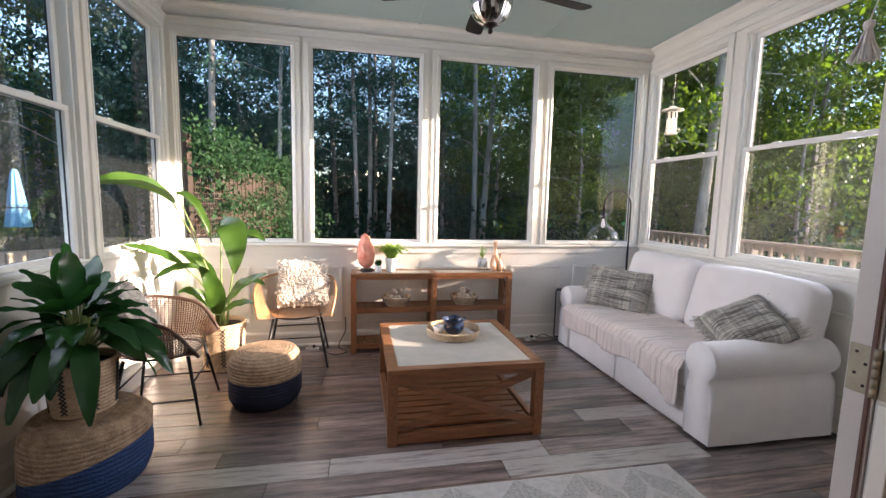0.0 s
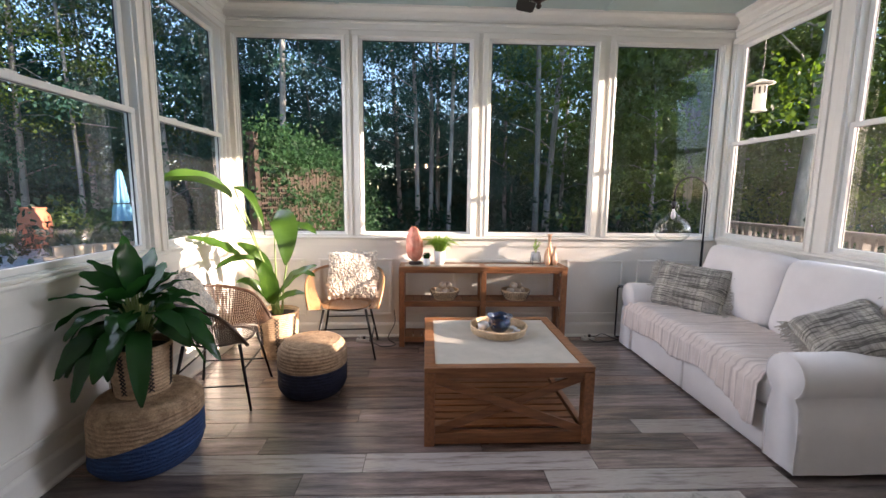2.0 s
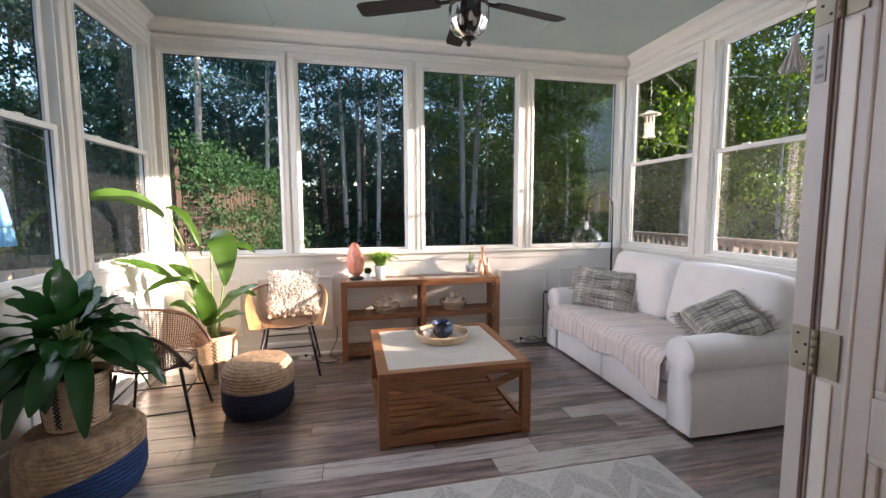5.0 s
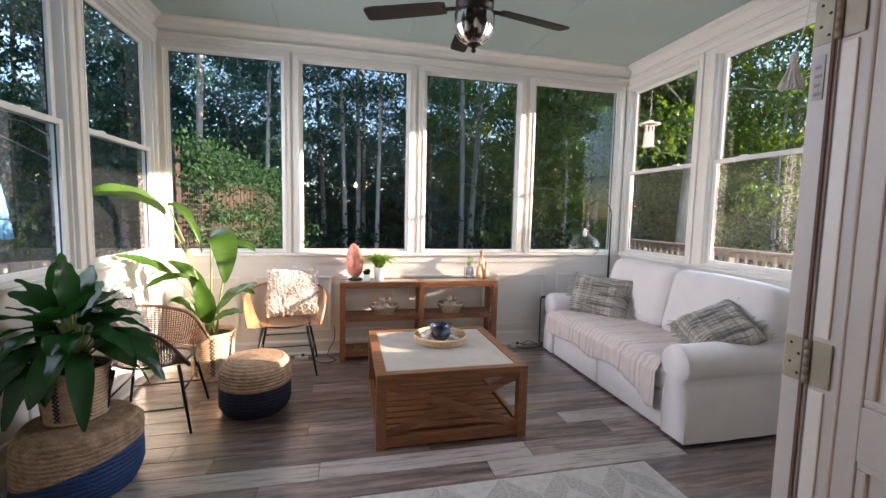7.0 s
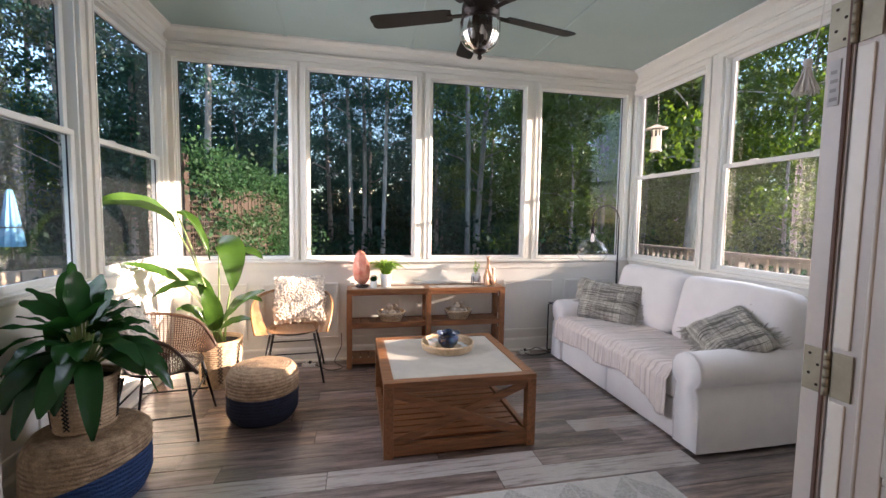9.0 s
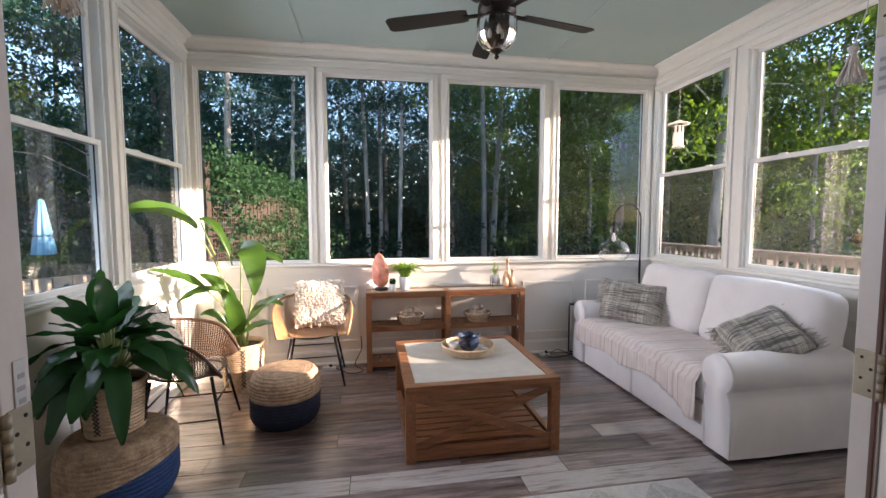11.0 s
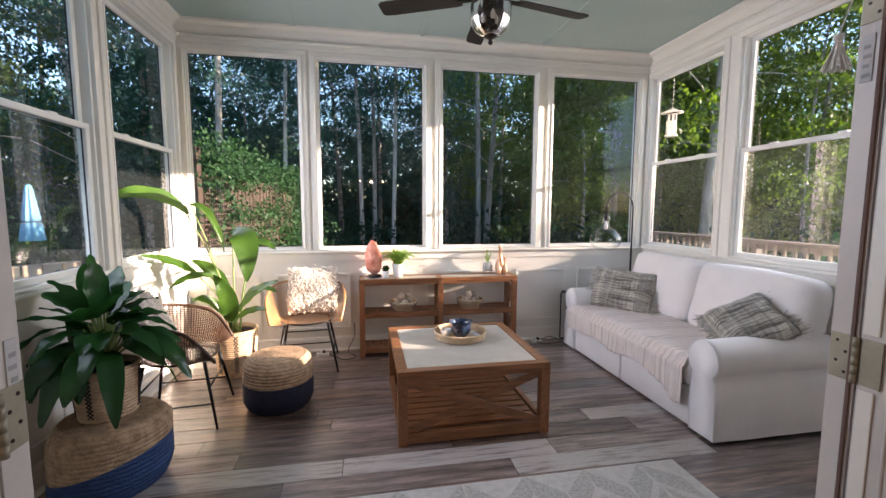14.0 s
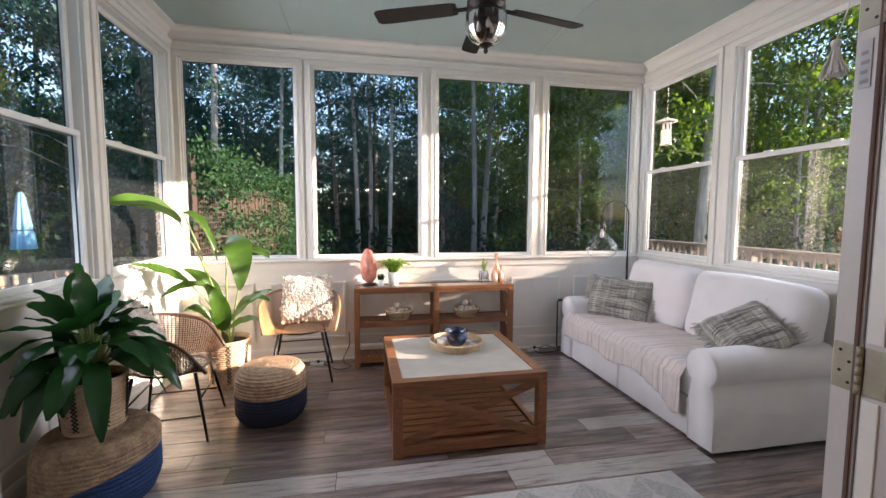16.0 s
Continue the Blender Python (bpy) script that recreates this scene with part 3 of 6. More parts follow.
def window(name, m, width, hung, label):
    """A window in an opening of this width; the face of the wall is y = 0."""
    w = thing(name, m, label, "", "", "structure")
    h = width / 2
    bm = bmesh.new()                                       # casing on the room's side
    c = 0.045
    ring_frame(bm, -h - c, h + c, SILL - 0.003, HEAD + 0.036, c, -0.016, 0.0005, 0.004, 0.01)
    ring_frame(bm, -h - 0.004, h + 0.004, SILL + 0.002, HEAD - 0.002, 0.014, -0.022, 0.02, 0.004)
    part("casing", bm, WHITE, w)
    bm = bmesh.new()
    ring_frame(bm, -h + 0.0005, h - 0.0005, SILL + 0.0005, HEAD - 0.0005, 0.022, 0.004, T - 0.002, 0.003)
    part("window_frame", bm, VINYL, w)
    f = 0.021
    if not hung:
        bm = bmesh.new()
        ring_frame(bm, -h + f, h - f, SILL + f, HEAD - f, 0.018, 0.022, 0.06, 0.004)
        s = part("sash", bm, VINYL, w)
        pane(s, -h + f + 0.012, h - f - 0.012, SILL + f + 0.012, HEAD - f - 0.012, 0.036)
        return w
    mid = 1.90
    for nm, z0, z1, y0, y1 in (("upper_sash", mid - 0.016, HEAD - f, 0.060, 0.090), ("lower_sash", SILL + f, mid + 0.018, 0.028, 0.058)):
        bm = bmesh.new()
        ring_frame(bm, -h + f, h - f, z0, z1, 0.036, y0, y1, 0.004)
        s = part(nm, bm, VINYL, w)
        pane(s, -h + f + 0.026, h - f - 0.026, z0 + 0.026, z1 - 0.026, y1 - 0.006, DUSTY if nm == "lower_sash" else PANE)
    for x in (-h * 0.45, h * 0.45):
        bm = boxes(((x - 0.03, 0.03, mid + 0.018), (x + 0.03, 0.056, mid + 0.028)), bevel=0.004)
        part("sash_lock", bm, VINYL, w, "small white sash lock")
    bm = bmesh.new()
    bm.faces.new([bm.verts.new(p) for p in ((-h + f, 0.093, SILL + f), (h - f, 0.093, SILL + f), (h - f, 0.093, mid), (-h + f, 0.093, mid))])
    part("insect_screen", bm, SCREEN, w, "fine grey insect screen")
    return w


number = 0
for a, b in BACK:
    number += 1
    window("window_%d" % number, pose((a + b) / 2, YB, 0), b - a, False, "tall fixed picture window with white casing")
for a, b in SIDE_L:
    number += 1
    window("window_%d" % number, pose(XL, (a + b) / 2, 0, 0, 0, 90), b - a, True, "white double-hung sash window in the side wall")
for a, b in SIDE_R:
    number += 1
    window("window_%d" % number, pose(XR, (a + b) / 2, 0, 0, 0, -90), b - a, True, "white double-hung sash window in the side wall")

for a, b in SIDE_L:                                       # the open sky over the patio, let in through the west windows
    o = new("window_daylight", bpy.data.lights.new("window_daylight", "AREA"))
    o.data.shape, o.data.size, o.data.size_y = "RECTANGLE", b - a - 0.10, HEAD - SILL - 0.10
    o.data.energy, o.data.color, o.data.spread = WINDOW_LIGHT, (0.84, 0.91, 1.0), radians(112)
    o.matrix_world = look((XL - 0.004, (a + b) / 2, (SILL + HEAD) / 2), (XL + 3, (a + b) / 2 - 0.2, (SILL + HEAD) / 2 - 0.6))

for (a, b), half, watts in zip(SIDE_R, (52, 38), EAST_LIGHT):   # the same from the east
    o = new("window_daylight", bpy.data.lights.new("window_daylight", "AREA"))
    o.data.shape, o.data.size, o.data.size_y = "RECTANGLE", b - a - 0.10, HEAD - SILL - 0.10
    o.data.energy, o.data.color, o.data.spread = watts, (0.90, 0.95, 1.0), radians(2 * half)
    o.matrix_world = look((XR + 0.004, (a + b) / 2, (SILL + HEAD) / 2), (XR - 3, (a + b) / 2 - 0.4, (SILL + HEAD) / 2 - 0.5))

# ---- the house behind the camera ----
structure("house_floor", boxes(((-3.2, -4.6, -0.1), (4.6, YF - TS - 0.002, -0.004))), ROOMFLOOR, "brown wooden floor of the room behind")
structure("house_walls", boxes(((-3.3, -4.7, 0), (-3.2, YF - TS - 0.004, 2.75)), ((4.6, -4.7, 0), (4.7, YF - TS - 0.004, 2.75)), ((-3.2, -4.7, 0), (4.6, -4.6, 2.75)),
                               ((-3.2, YF - TS - 0.11, 0), (XL - T - 0.002, YF - TS - 0.004, 2.75)), ((XR + T + 0.002, YF - TS - 0.11, 0), (4.6, YF - TS - 0.004, 2.75))), ROOMWALL,
          "plain walls of the room behind the doors")
structure("house_ceiling", boxes(((-3.3, -4.7, 2.752), (4.7, YF - TS - 0.004, 2.85))), ROOMWALL, "plain ceiling of the room behind")
structure("house_roof", boxes(((-3.6, -5.0, 3.2), (5.0, YF - TS - 0.005, 3.4))), ROOFING, "dark house roof")

# ---- outside ----
structure("ground", boxes(((-400, -400, -0.9), (400, 400, -0.6))), GROUND, "leaf-strewn ground running out under the woods")


def leaf_cloud(name, centres, spread, per, size, seed):
    """Many small diamond leaves scattered about the centres, as one mesh."""
    rng = np.random.default_rng(seed)
    c = np.repeat(np.asarray(centres, dtype=float), per, axis=0)
    n = len(c)
    p = c + rng.normal(0, 1, (n, 3)) * np.asarray(spread)
    d1 = rng.normal(0, 1, (n, 3))
    d1[:, 2] -= 0.4
    d1 /= np.linalg.norm(d1, axis=1)[:, None]
    d2 = np.cross(d1, rng.normal(0, 1, (n, 3)))
    d2 /= np.linalg.norm(d2, axis=1)[:, None]
    s = size * rng.uniform(0.6, 1.35, (n, 1))
    v = np.stack([p - d1 * s * 0.5, p + d2 * s * 0.30, p + d1 * s * 0.5, p - d2 * s * 0.30], axis=1).reshape(-1, 3)
    me = bpy.data.meshes.new(name)
    me.vertices.add(4 * n)
    me.vertices.foreach_set("co", v.ravel())
    me.loops.add(4 * n)
    me.loops.foreach_set("vertex_index", np.arange(4 * n, dtype=np.int32))
    me.polygons.add(n)
    me.polygons.foreach_set("loop_start", np.arange(0, 4 * n, 4, dtype=np.int32))
    me.update(calc_edges=True)
    return me


def tree_meshes(seed, height, trunk_r, crown_from, crown_r, clumps, per, leaf, lean):
    """A trunk with limbs, and a crown of leaves at the limbs' ends."""
    rng = random.Random(seed)
    bm = bmesh.new()
    pts = [(lean * (t ** 2) * height * 0.12 + 0.12 * math.sin(t * 5 + seed), 0.1 * math.cos(t * 4 + seed), t * height - 0.1) for t in [k / 10 for k in range(11)]]
    tube(bm, pts, [trunk_r * (1 - 0.85 * k / 10) * (1.25 if k == 0 else 1) for k in range(11)], 9)
    centres = []
    for i in range(clumps):
        t = crown_from + (1 - crown_from) * (i + rng.random()) / clumps
        j = min(9, int(t * 10))
        p = Vector(pts[j]).lerp(Vector(pts[j + 1]), t * 10 - j)
        a = rng.uniform(0, 2 * math.pi)
        reach = crown_r * rng.uniform(0.35, 1.0) * (1.05 - 0.65 * abs((t - crown_from) / (1 - crown_from) - 0.35))
        tip = p + Vector((math.cos(a) * reach, math.sin(a) * reach, reach * rng.uniform(0.0, 0.45)))
        if i % 3 == 0:
            mid = p.lerp(tip, 0.5) + Vector((0, 0, reach * 0.12))
            tube(bm, [p, mid, tip], [trunk_r * 0.28 * (1.2 - t), trunk_r * 0.16 * (1.2 - t), 0.008], 5)
        if t > 0.36 and rng.random() < 0.10:               # gaps to the sky
            continue
        for k in range(2):
            centres.append(tip + Vector((rng.gauss(0, 0.5), rng.gauss(0, 0.5), rng.gauss(0, 0.3))))
    trunk = bpy.data.meshes.new("trunk")
    bm.to_mesh(trunk)
    bm.free()
    trunk.shade_smooth()
    trunk.materials.append(BARK)
    crown = leaf_cloud("crown", centres, (0.36, 0.36, 0.19), per, leaf, seed)
    return trunk, crown


KINDS = [tree_meshes(1, 17, 0.11, 0.14, 2.9, 66, 170, 0.122, 0.6), tree_meshes(2, 19, 0.13, 0.16, 3.3, 72, 170, 0.126, -0.5),
         tree_meshes(3, 15, 0.085, 0.10, 2.6, 62, 170, 0.118, 0.9), tree_meshes(4, 18, 0.085, 0.26, 2.6, 44, 130, 0.112, 0.1),
         tree_meshes(5, 9, 0.06, 0.06, 2.2, 52, 170, 0.106, -0.8)]


def tree(kind, x, y, turn, size, mat, label):
    t = thing("tree", pose(x, y, -0.6, 0, 0, turn) @ Matrix.Diagonal((size, size, size, 1)), label, "tree", "trees of the woods")
    for nm, me in zip(("trunk", "crown"), KINDS[kind]):
        o = new(nm, me)
        o.parent = t
        if nm == "crown":
            if not me.materials:
                me.materials.append(mat)
            o.material_slots[0].link = "OBJECT"
            o.material_slots[0].material = mat
    return t


rng = random.Random(11)
SLIM = [(-0.2, 14.0), (0.25, 15.5), (0.95, 13.6), (-3.7, 12.2), (-2.2, 13.0), (3.3, 12.4), (-11.0, 14.0)]
spots = list(SLIM)
for _ in range(4000):
    a = rng.uniform(-100, 72)                              # degrees from straight ahead, to the right
    r = rng.uniform(13.5, 30) if -40 < a < 20 else rng.uniform(15, 32) if a < 0 else rng.uniform(11, 30)
    x, y = r * math.sin(radians(a)), 2 + r * math.cos(radians(a))
    if x > 3 and y < 8.5 - 0.26 * (x - 3):                 # the side that the low sun shines in from is open
        continue
    if x < -3 and y < 7 and r < 14 or -13.5 < x < -4.5 and y < 14:
        continue
    if any((x - p) ** 2 + (y - q) ** 2 < (2.0 + 0.06 * r) ** 2 for p, q in spots):
        continue
    spots.append((x, y))
    if len(spots) > 64:
        break
for i, (x, y) in enumerate(spots):
    near = math.hypot(x, y - 2)
    kind = 3 if i < len(SLIM) else rng.choice((0, 1, 2, 2, 4, 4))
    # trees on the sunny east side take the sunlit leaf colour
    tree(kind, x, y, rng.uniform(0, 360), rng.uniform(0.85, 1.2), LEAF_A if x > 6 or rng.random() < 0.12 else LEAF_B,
         "tall leafy woodland tree with a thin grey trunk" if kind != 4 else "low leafy understory tree")
for k, (x, y) in enumerate(((-14.6, 9.8), (-13.4, 14.6), (-16.5, 6.6), (-9.0, 15.2), (-15.0, 12.4), (11.0, 11.8), (14.5, 11.2), (8.4, 13.2), (17.5, 9.6))):
    # shade colour on the west, sunlit colour on the east
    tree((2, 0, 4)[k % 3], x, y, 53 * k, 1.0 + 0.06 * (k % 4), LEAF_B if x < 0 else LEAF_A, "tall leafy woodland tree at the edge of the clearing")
# added out of view to block low sun through the northern east window
tree(4, 10.0, 2.0, 40, 0.40, LEAF_A, "small unseen sapling added to shade the lower part of an east window")
far = []
for _ in range(3000):
    a = radians(rng.uniform(-110, 75))
    r = rng.uniform(30, 46)
    far.append((r * math.sin(a), 2 + r * math.cos(a), -0.5 + 8.5 * rng.random() ** 2.4))
# the gloom of the distant woods is in the leaf colour
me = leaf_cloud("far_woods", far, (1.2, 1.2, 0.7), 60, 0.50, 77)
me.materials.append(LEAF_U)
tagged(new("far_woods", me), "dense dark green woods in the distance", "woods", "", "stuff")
under = []
for _ in range(900):
    a = radians(rng.uniform(-100, 66))
    r = rng.uniform(10, 26)
    x, y = r * math.sin(a), 2 + r * math.cos(a)
    if x > 3 and y < 8.5 - 0.26 * (x - 3):
        continue
    under.append((x, y, -0.6 + abs(rng.gauss(0, 0.7))))
# leaf colour darkened to carry the shade near the ground
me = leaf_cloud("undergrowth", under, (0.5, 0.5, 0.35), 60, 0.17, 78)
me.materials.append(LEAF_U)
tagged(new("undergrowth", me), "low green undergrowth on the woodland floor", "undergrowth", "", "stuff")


# ---- coffee table ----
def coffee_table():
    t = thing("coffee_table", pose(0.670, 2.748, 0, 0, 0, 0.3), "square teak coffee table with crossed braces and a pale inlaid top", "table")
    h, H, leg = 0.475, 0.46, 0.058
    for sx in (-1, 1):
        for sy in (-1, 1):
            x, y = sx * (h - leg / 2), sy * (h - leg / 2)
            part("leg", boxes(((x - leg / 2, y - leg / 2, 0), (x + leg / 2, y + leg / 2, H - 0.032)), bevel=0.003), TEAK, t)
    w = 0.062
    bm = bmesh.new()
    for lo, hi in (((-h, -h), (h, -h + w)), ((-h, h - w), (h, h)), ((-h, -h + w), (-h + w, h - w)), ((h - w, -h + w), (h, h - w))):
        box(bm, (lo[0], lo[1], H - 0.03), (hi[0], hi[1], H), 0.003)
    part("top_frame", bm, TEAK_X, t)
    part("tabletop", boxes(((-h + w, -h + w, H - 0.026), (h - w, h - w, H - 0.005)), bevel=0.002), TOPSTONE, t, "pale beige stone-look inlay")
    i = h - leg
    for s in (-1, 1):
        part("apron", boxes(((-i, s * (h - 0.018) - 0.014, H - 0.062), (i, s * (h - 0.018) + 0.014, H - 0.031)), bevel=0.002), TEAK_X, t)
        part("apron", boxes(((s * (h - 0.018) - 0.014, -i, H - 0.062), (s * (h - 0.018) + 0.014, i, H - 0.031)), bevel=0.002), TEAK_X, t)
        part("bottom_rail", boxes(((-i, s * (h - 0.022) - 0.018, 0.012), (i, s * (h - 0.022) + 0.018, 0.078)), bevel=0.003), TEAK_X, t)
        part("bottom_rail", boxes(((s * (h - 0.022) - 0.018, -i, 0.012), (s * (h - 0.022) + 0.018, i, 0.078)), bevel=0.003), TEAK_X, t)
        y = s * (h - 0.019)
        for k, (a, b) in enumerate((((-i, 0.08), (i, H - 0.066)), ((-i, H - 0.066), (i, 0.08)))):
            bm = bmesh.new()
            beam(bm, (a[0], y + (0.007 if k else -0.007) * s, a[1]), (b[0], y + (0.007 if k else -0.007) * s, b[1]), 0.013, 0.050, 0.002)
            part("brace", bm, TEAK_X, t)
    n = 10
    for k in range(n):
        y0 = -i + 0.02 + k * (2 * i - 0.04) / n
        part("slat", boxes(((-i, y0 + 0.008, 0.060), (i, y0 + (2 * i - 0.04) / n - 0.008, 0.076)), bevel=0.002), TEAK_X, t)


def console():
    X0, X1, Y0, Y1, H = -0.045, 1.495, 3.80, 4.062, 0.75
    t = thing("console_shelf", pose(X0, Y0, 0), "long open teak console with two slatted shelves and pale inlays", "console")
    L, D = X1 - X0, Y1 - Y0
    leg = 0.05
    for x in (0, L / 2 - leg / 2, L - leg):
        for y in (0, D - leg):
            part("leg", boxes(((x, y, 0), (x + leg, y + leg, H - 0.031)), bevel=0.003), TEAK, t)
    bm = bmesh.new()
    b = 0.05
    for lo, hi in (((0, 0), (L, b)), ((0, D - b), (L, D)), ((0, b), (b, D - b)), ((L - b, b), (L, D - b)), ((L / 2 - b / 2, b), (L / 2 + b / 2, D - b))):
        box(bm, (lo[0], lo[1], H - 0.03), (hi[0], hi[1], H), 0.003)
    part("top_frame", bm, TEAK_X, t)
    for x0, x1 in ((b, L / 2 - b / 2), (L / 2 + b / 2, L - b)):
        part("inlay", boxes(((x0, b, H - 0.026), (x1, D - b, H - 0.004)), bevel=0.002), TOPSTONE, t, "pale beige inlay")
    part("apron", boxes(((leg, 0.008, H - 0.058), (L / 2 - leg / 2, 0.03, H - 0.031)), bevel=0.002), TEAK_X, t)
    part("apron", boxes(((L / 2 + leg / 2, 0.008, H - 0.058), (L - leg, 0.03, H - 0.031)), bevel=0.002), TEAK_X, t)
    for z in (0.425, 0.09):
        for x0, x1 in ((leg, L / 2 - leg / 2), (L / 2 + leg / 2, L - leg)):
            part("shelf_rail", boxes(((x0, 0.006, z - 0.045), (x1, 0.032, z + 0.006)), bevel=0.002), TEAK_X, t)
            part("shelf_rail", boxes(((x0, D - 0.032, z - 0.045), (x1, D - 0.006, z + 0.006)), bevel=0.002), TEAK_X, t)
            n = 9
            for k in range(n):
                a = x0 + (x1 - x0) * k / n
                part("slat", boxes(((a + 0.003, 0.033, z - 0.018), (a + (x1 - x0) / n - 0.003, D - 0.033, z)), bevel=0.002), TEAK, t)
    for x in (0.025, L - 0.025):
        part("end_rail", boxes(((x - 0.012, leg, 0.045), (x + 0.012, D - leg, 0.095)), bevel=0.002), TEAK, t)
        for z0, z1 in ((0.10, 0.405), (0.445, H - 0.034)):
            for k, (a, c) in enumerate(((z0, z1), (z1, z0))):
                bm = bmesh.new()
                s = 0.006 if k else -0.006
                beam(bm, (x + s, leg, a), (x + s, D - leg, c), 0.011, 0.032, 0.002, up=(1, 0, 0))
                part("brace", bm, TEAK, t)


# ---- sofa ----
def rounded(bm, lo, hi, r, seg=4):
    return box(bm, lo, hi, r, None, seg)


def soft(bm, amount, scale, seed=0):
    for v in bm.verts:
        n = noise.noise_vector((v.co + Vector((seed, seed, seed))) * scale)
        v.co += n * amount


def cushion(lo, hi, r, bulge, axis, seed):
    """A cushion: a rounded block, cut finely and swollen along one axis."""
    bm = bmesh.new()
    rounded(bm, lo, hi, r, 4)
    bmesh.ops.subdivide_edges(bm, edges=[e for e in bm.edges if e.calc_length() > 0.12], cuts=6, use_grid_fill=True)
    c = (Vector(lo) + Vector(hi)) / 2
    s = (Vector(hi) - Vector(lo)) / 2
    for v in bm.verts:
        f = 1.0
        for k in range(3):
            if k != axis:
                f *= max(0.0, 1 - ((v.co[k] - c[k]) / s[k]) ** 2)
        v.co[axis] += bulge * f * (1 if v.co[axis] > c[axis] else -1) * 0.9
    soft(bm, 0.006, 6, seed)
    return bm


def sofa():
    X, Y, L, D = 2.05, 1.95, 1.93, 0.95
    t = thing("sofa", pose(X, Y, 0), "two-seat rolled-arm sofa in an off-white slipcover by the windows", "sofa")
    A = 0.235                                              # arm width
    bm = bmesh.new()                                       # skirted front and base
    rounded(bm, (0.012, A - 0.02, 0.015), (D - 0.06, L / 2 - 0.004, 0.27), 0.018)
    rounded(bm, (0.012, L / 2 + 0.004, 0.015), (D - 0.06, L - A + 0.02, 0.27), 0.018)
    part("base", bm, SLIP, t, smooth=True)
    for y0, s in ((0.0, 1), (L, -1)):                      # arms: an upright panel with a roll on top
        bm = bmesh.new()
        prof = []
        n = 28
        cy, cz, r = 0.125, 0.497, 0.118
        for k in range(n + 1):                             # round the roll, from the inside to the outside
            a = radians(-52 + 284 * k / n)
            prof.append((cy + r * math.cos(a), cz + r * math.sin(a)))
        prof = [(0.205, 0.02), (0.21, 0.30)] + prof + [(0.022, 0.36), (0.012, 0.20), (0.008, 0.02)]
        def fn(u, v):
            p = prof[min(len(prof) - 1, round(u * (len(prof) - 1)))]
            x = v * 0.90
            e = 0.022 * (max(0, 1 - x / 0.03) ** 2)
            yc, zc = 0.115, 0.33
            k = 1 - e * 1.6
            return (x - 0.0, y0 + s * (yc + (p[0] - yc) * k), 0.02 + (p[1] - 0.02) * (1 - e * 0.6) + 0.004 * noise.noise((x * 5, p[0] * 20, p[1] * 5)))
        g = sheet(bm, fn, len(prof) - 1, 30)
        for j in (0, 30):
            ring = [g[i][j] for i in range(len(prof))]
            bm.faces.new(ring)
        bmesh.ops.recalc_face_normals(bm, faces=bm.faces)
        arm = part("arm", bm, SLIP, t, smooth=True)
        bm = bmesh.new()                                   # rounded front panel with its welt
        pts = [(-0.001, y0 + s * (cy + (p[0] - cy) * 0.97), p[1]) for p in prof]
        tube(bm, pts, 0.0025, 6)
        part("piping", bm, SLIP, arm, smooth=True)
    for y0, y1, sd in ((A - 0.01, L / 2, 1), (L / 2, L - A + 0.01, 2)):
        part("seat_cushion", cushion((0.0, y0 + 0.004, 0.272), (0.66, y1 - 0.004, 0.435), 0.045, 0.02, 2, sd), SLIP, t, smooth=True)
    bm = bmesh.new()
    rounded(bm, (D - 0.20, A * 0.5, 0.10), (D - 0.02, L - A * 0.5, 0.74), 0.05)
    part("back_frame", bm, SLIP, t, smooth=True)
    for y0, y1, sd in ((0.075, L / 2 + 0.03, 3), (L / 2 + 0.03, L - 0.09, 4)):
        bm = cushion((-0.13, y0 + 0.006, 0.0), (0.13, y1 - 0.006, 0.57), 0.110, 0.045, 0, sd)
        soft(bm, 0.012, 2.6, sd + 5)
        bmesh.ops.transform(bm, matrix=pose(0.705, 0, 0.415, 0, 13, 0), verts=bm.verts)
        part("back_cushion", bm, SLIP, t, smooth=True)


def throw():
    """A thin pleated throw over the seats, hanging over the front edge."""
    bm = bmesh.new()
    Y0, Y1 = 2.195, 3.72
    def fn(u, v):
        y = Y0 + (Y1 - Y0) * u
        s = v * 0.90                                       # from the back of the seat to the front hem
        wav = 0.007 * math.sin(y * 84) + 0.012 * noise.noise((y * 7, s * 2, 0))
        if s < 0.58:
            x, z = 2.665 - s, 0.462 + 0.010 * noise.noise((y * 5, s * 6, 2)) + wav * 0.5
        elif s < 0.66:
            a = (s - 0.58) / 0.08 * math.pi / 2
            x, z = 2.085 - 0.047 * math.sin(a), 0.462 - 0.047 * (1 - math.cos(a)) + wav * 0.5
        else:
            d = s - 0.66
            fold = 0.020 * math.sin(y * 17 + 1.2) * d * 3
            x, z = 2.038 - 0.012 - abs(wav) - max(0.0, fold) - 0.006, 0.415 - d * (0.62 + 0.34 * max(0.0, noise.noise((y * 1.9, 7, 0))) + 0.30 * max(0.0, min(1.0, (2.40 - y) / 0.16)) ** 1.5 + 0.10 * math.sin(y * 9))
        return (x, y + 0.02 * noise.noise((y * 3, s * 3, 5)), z)
    sheet(bm, fn, 240, 44)
    ob = part("throw_blanket", bm, THROW, None, smooth=True)
    so = ob.modifiers.new("thick", "SOLIDIFY")
    so.thickness, so.offset = 0.006, 1
    tagged(ob, "thin cream-pink pleated throw over the sofa seats", "blanket")


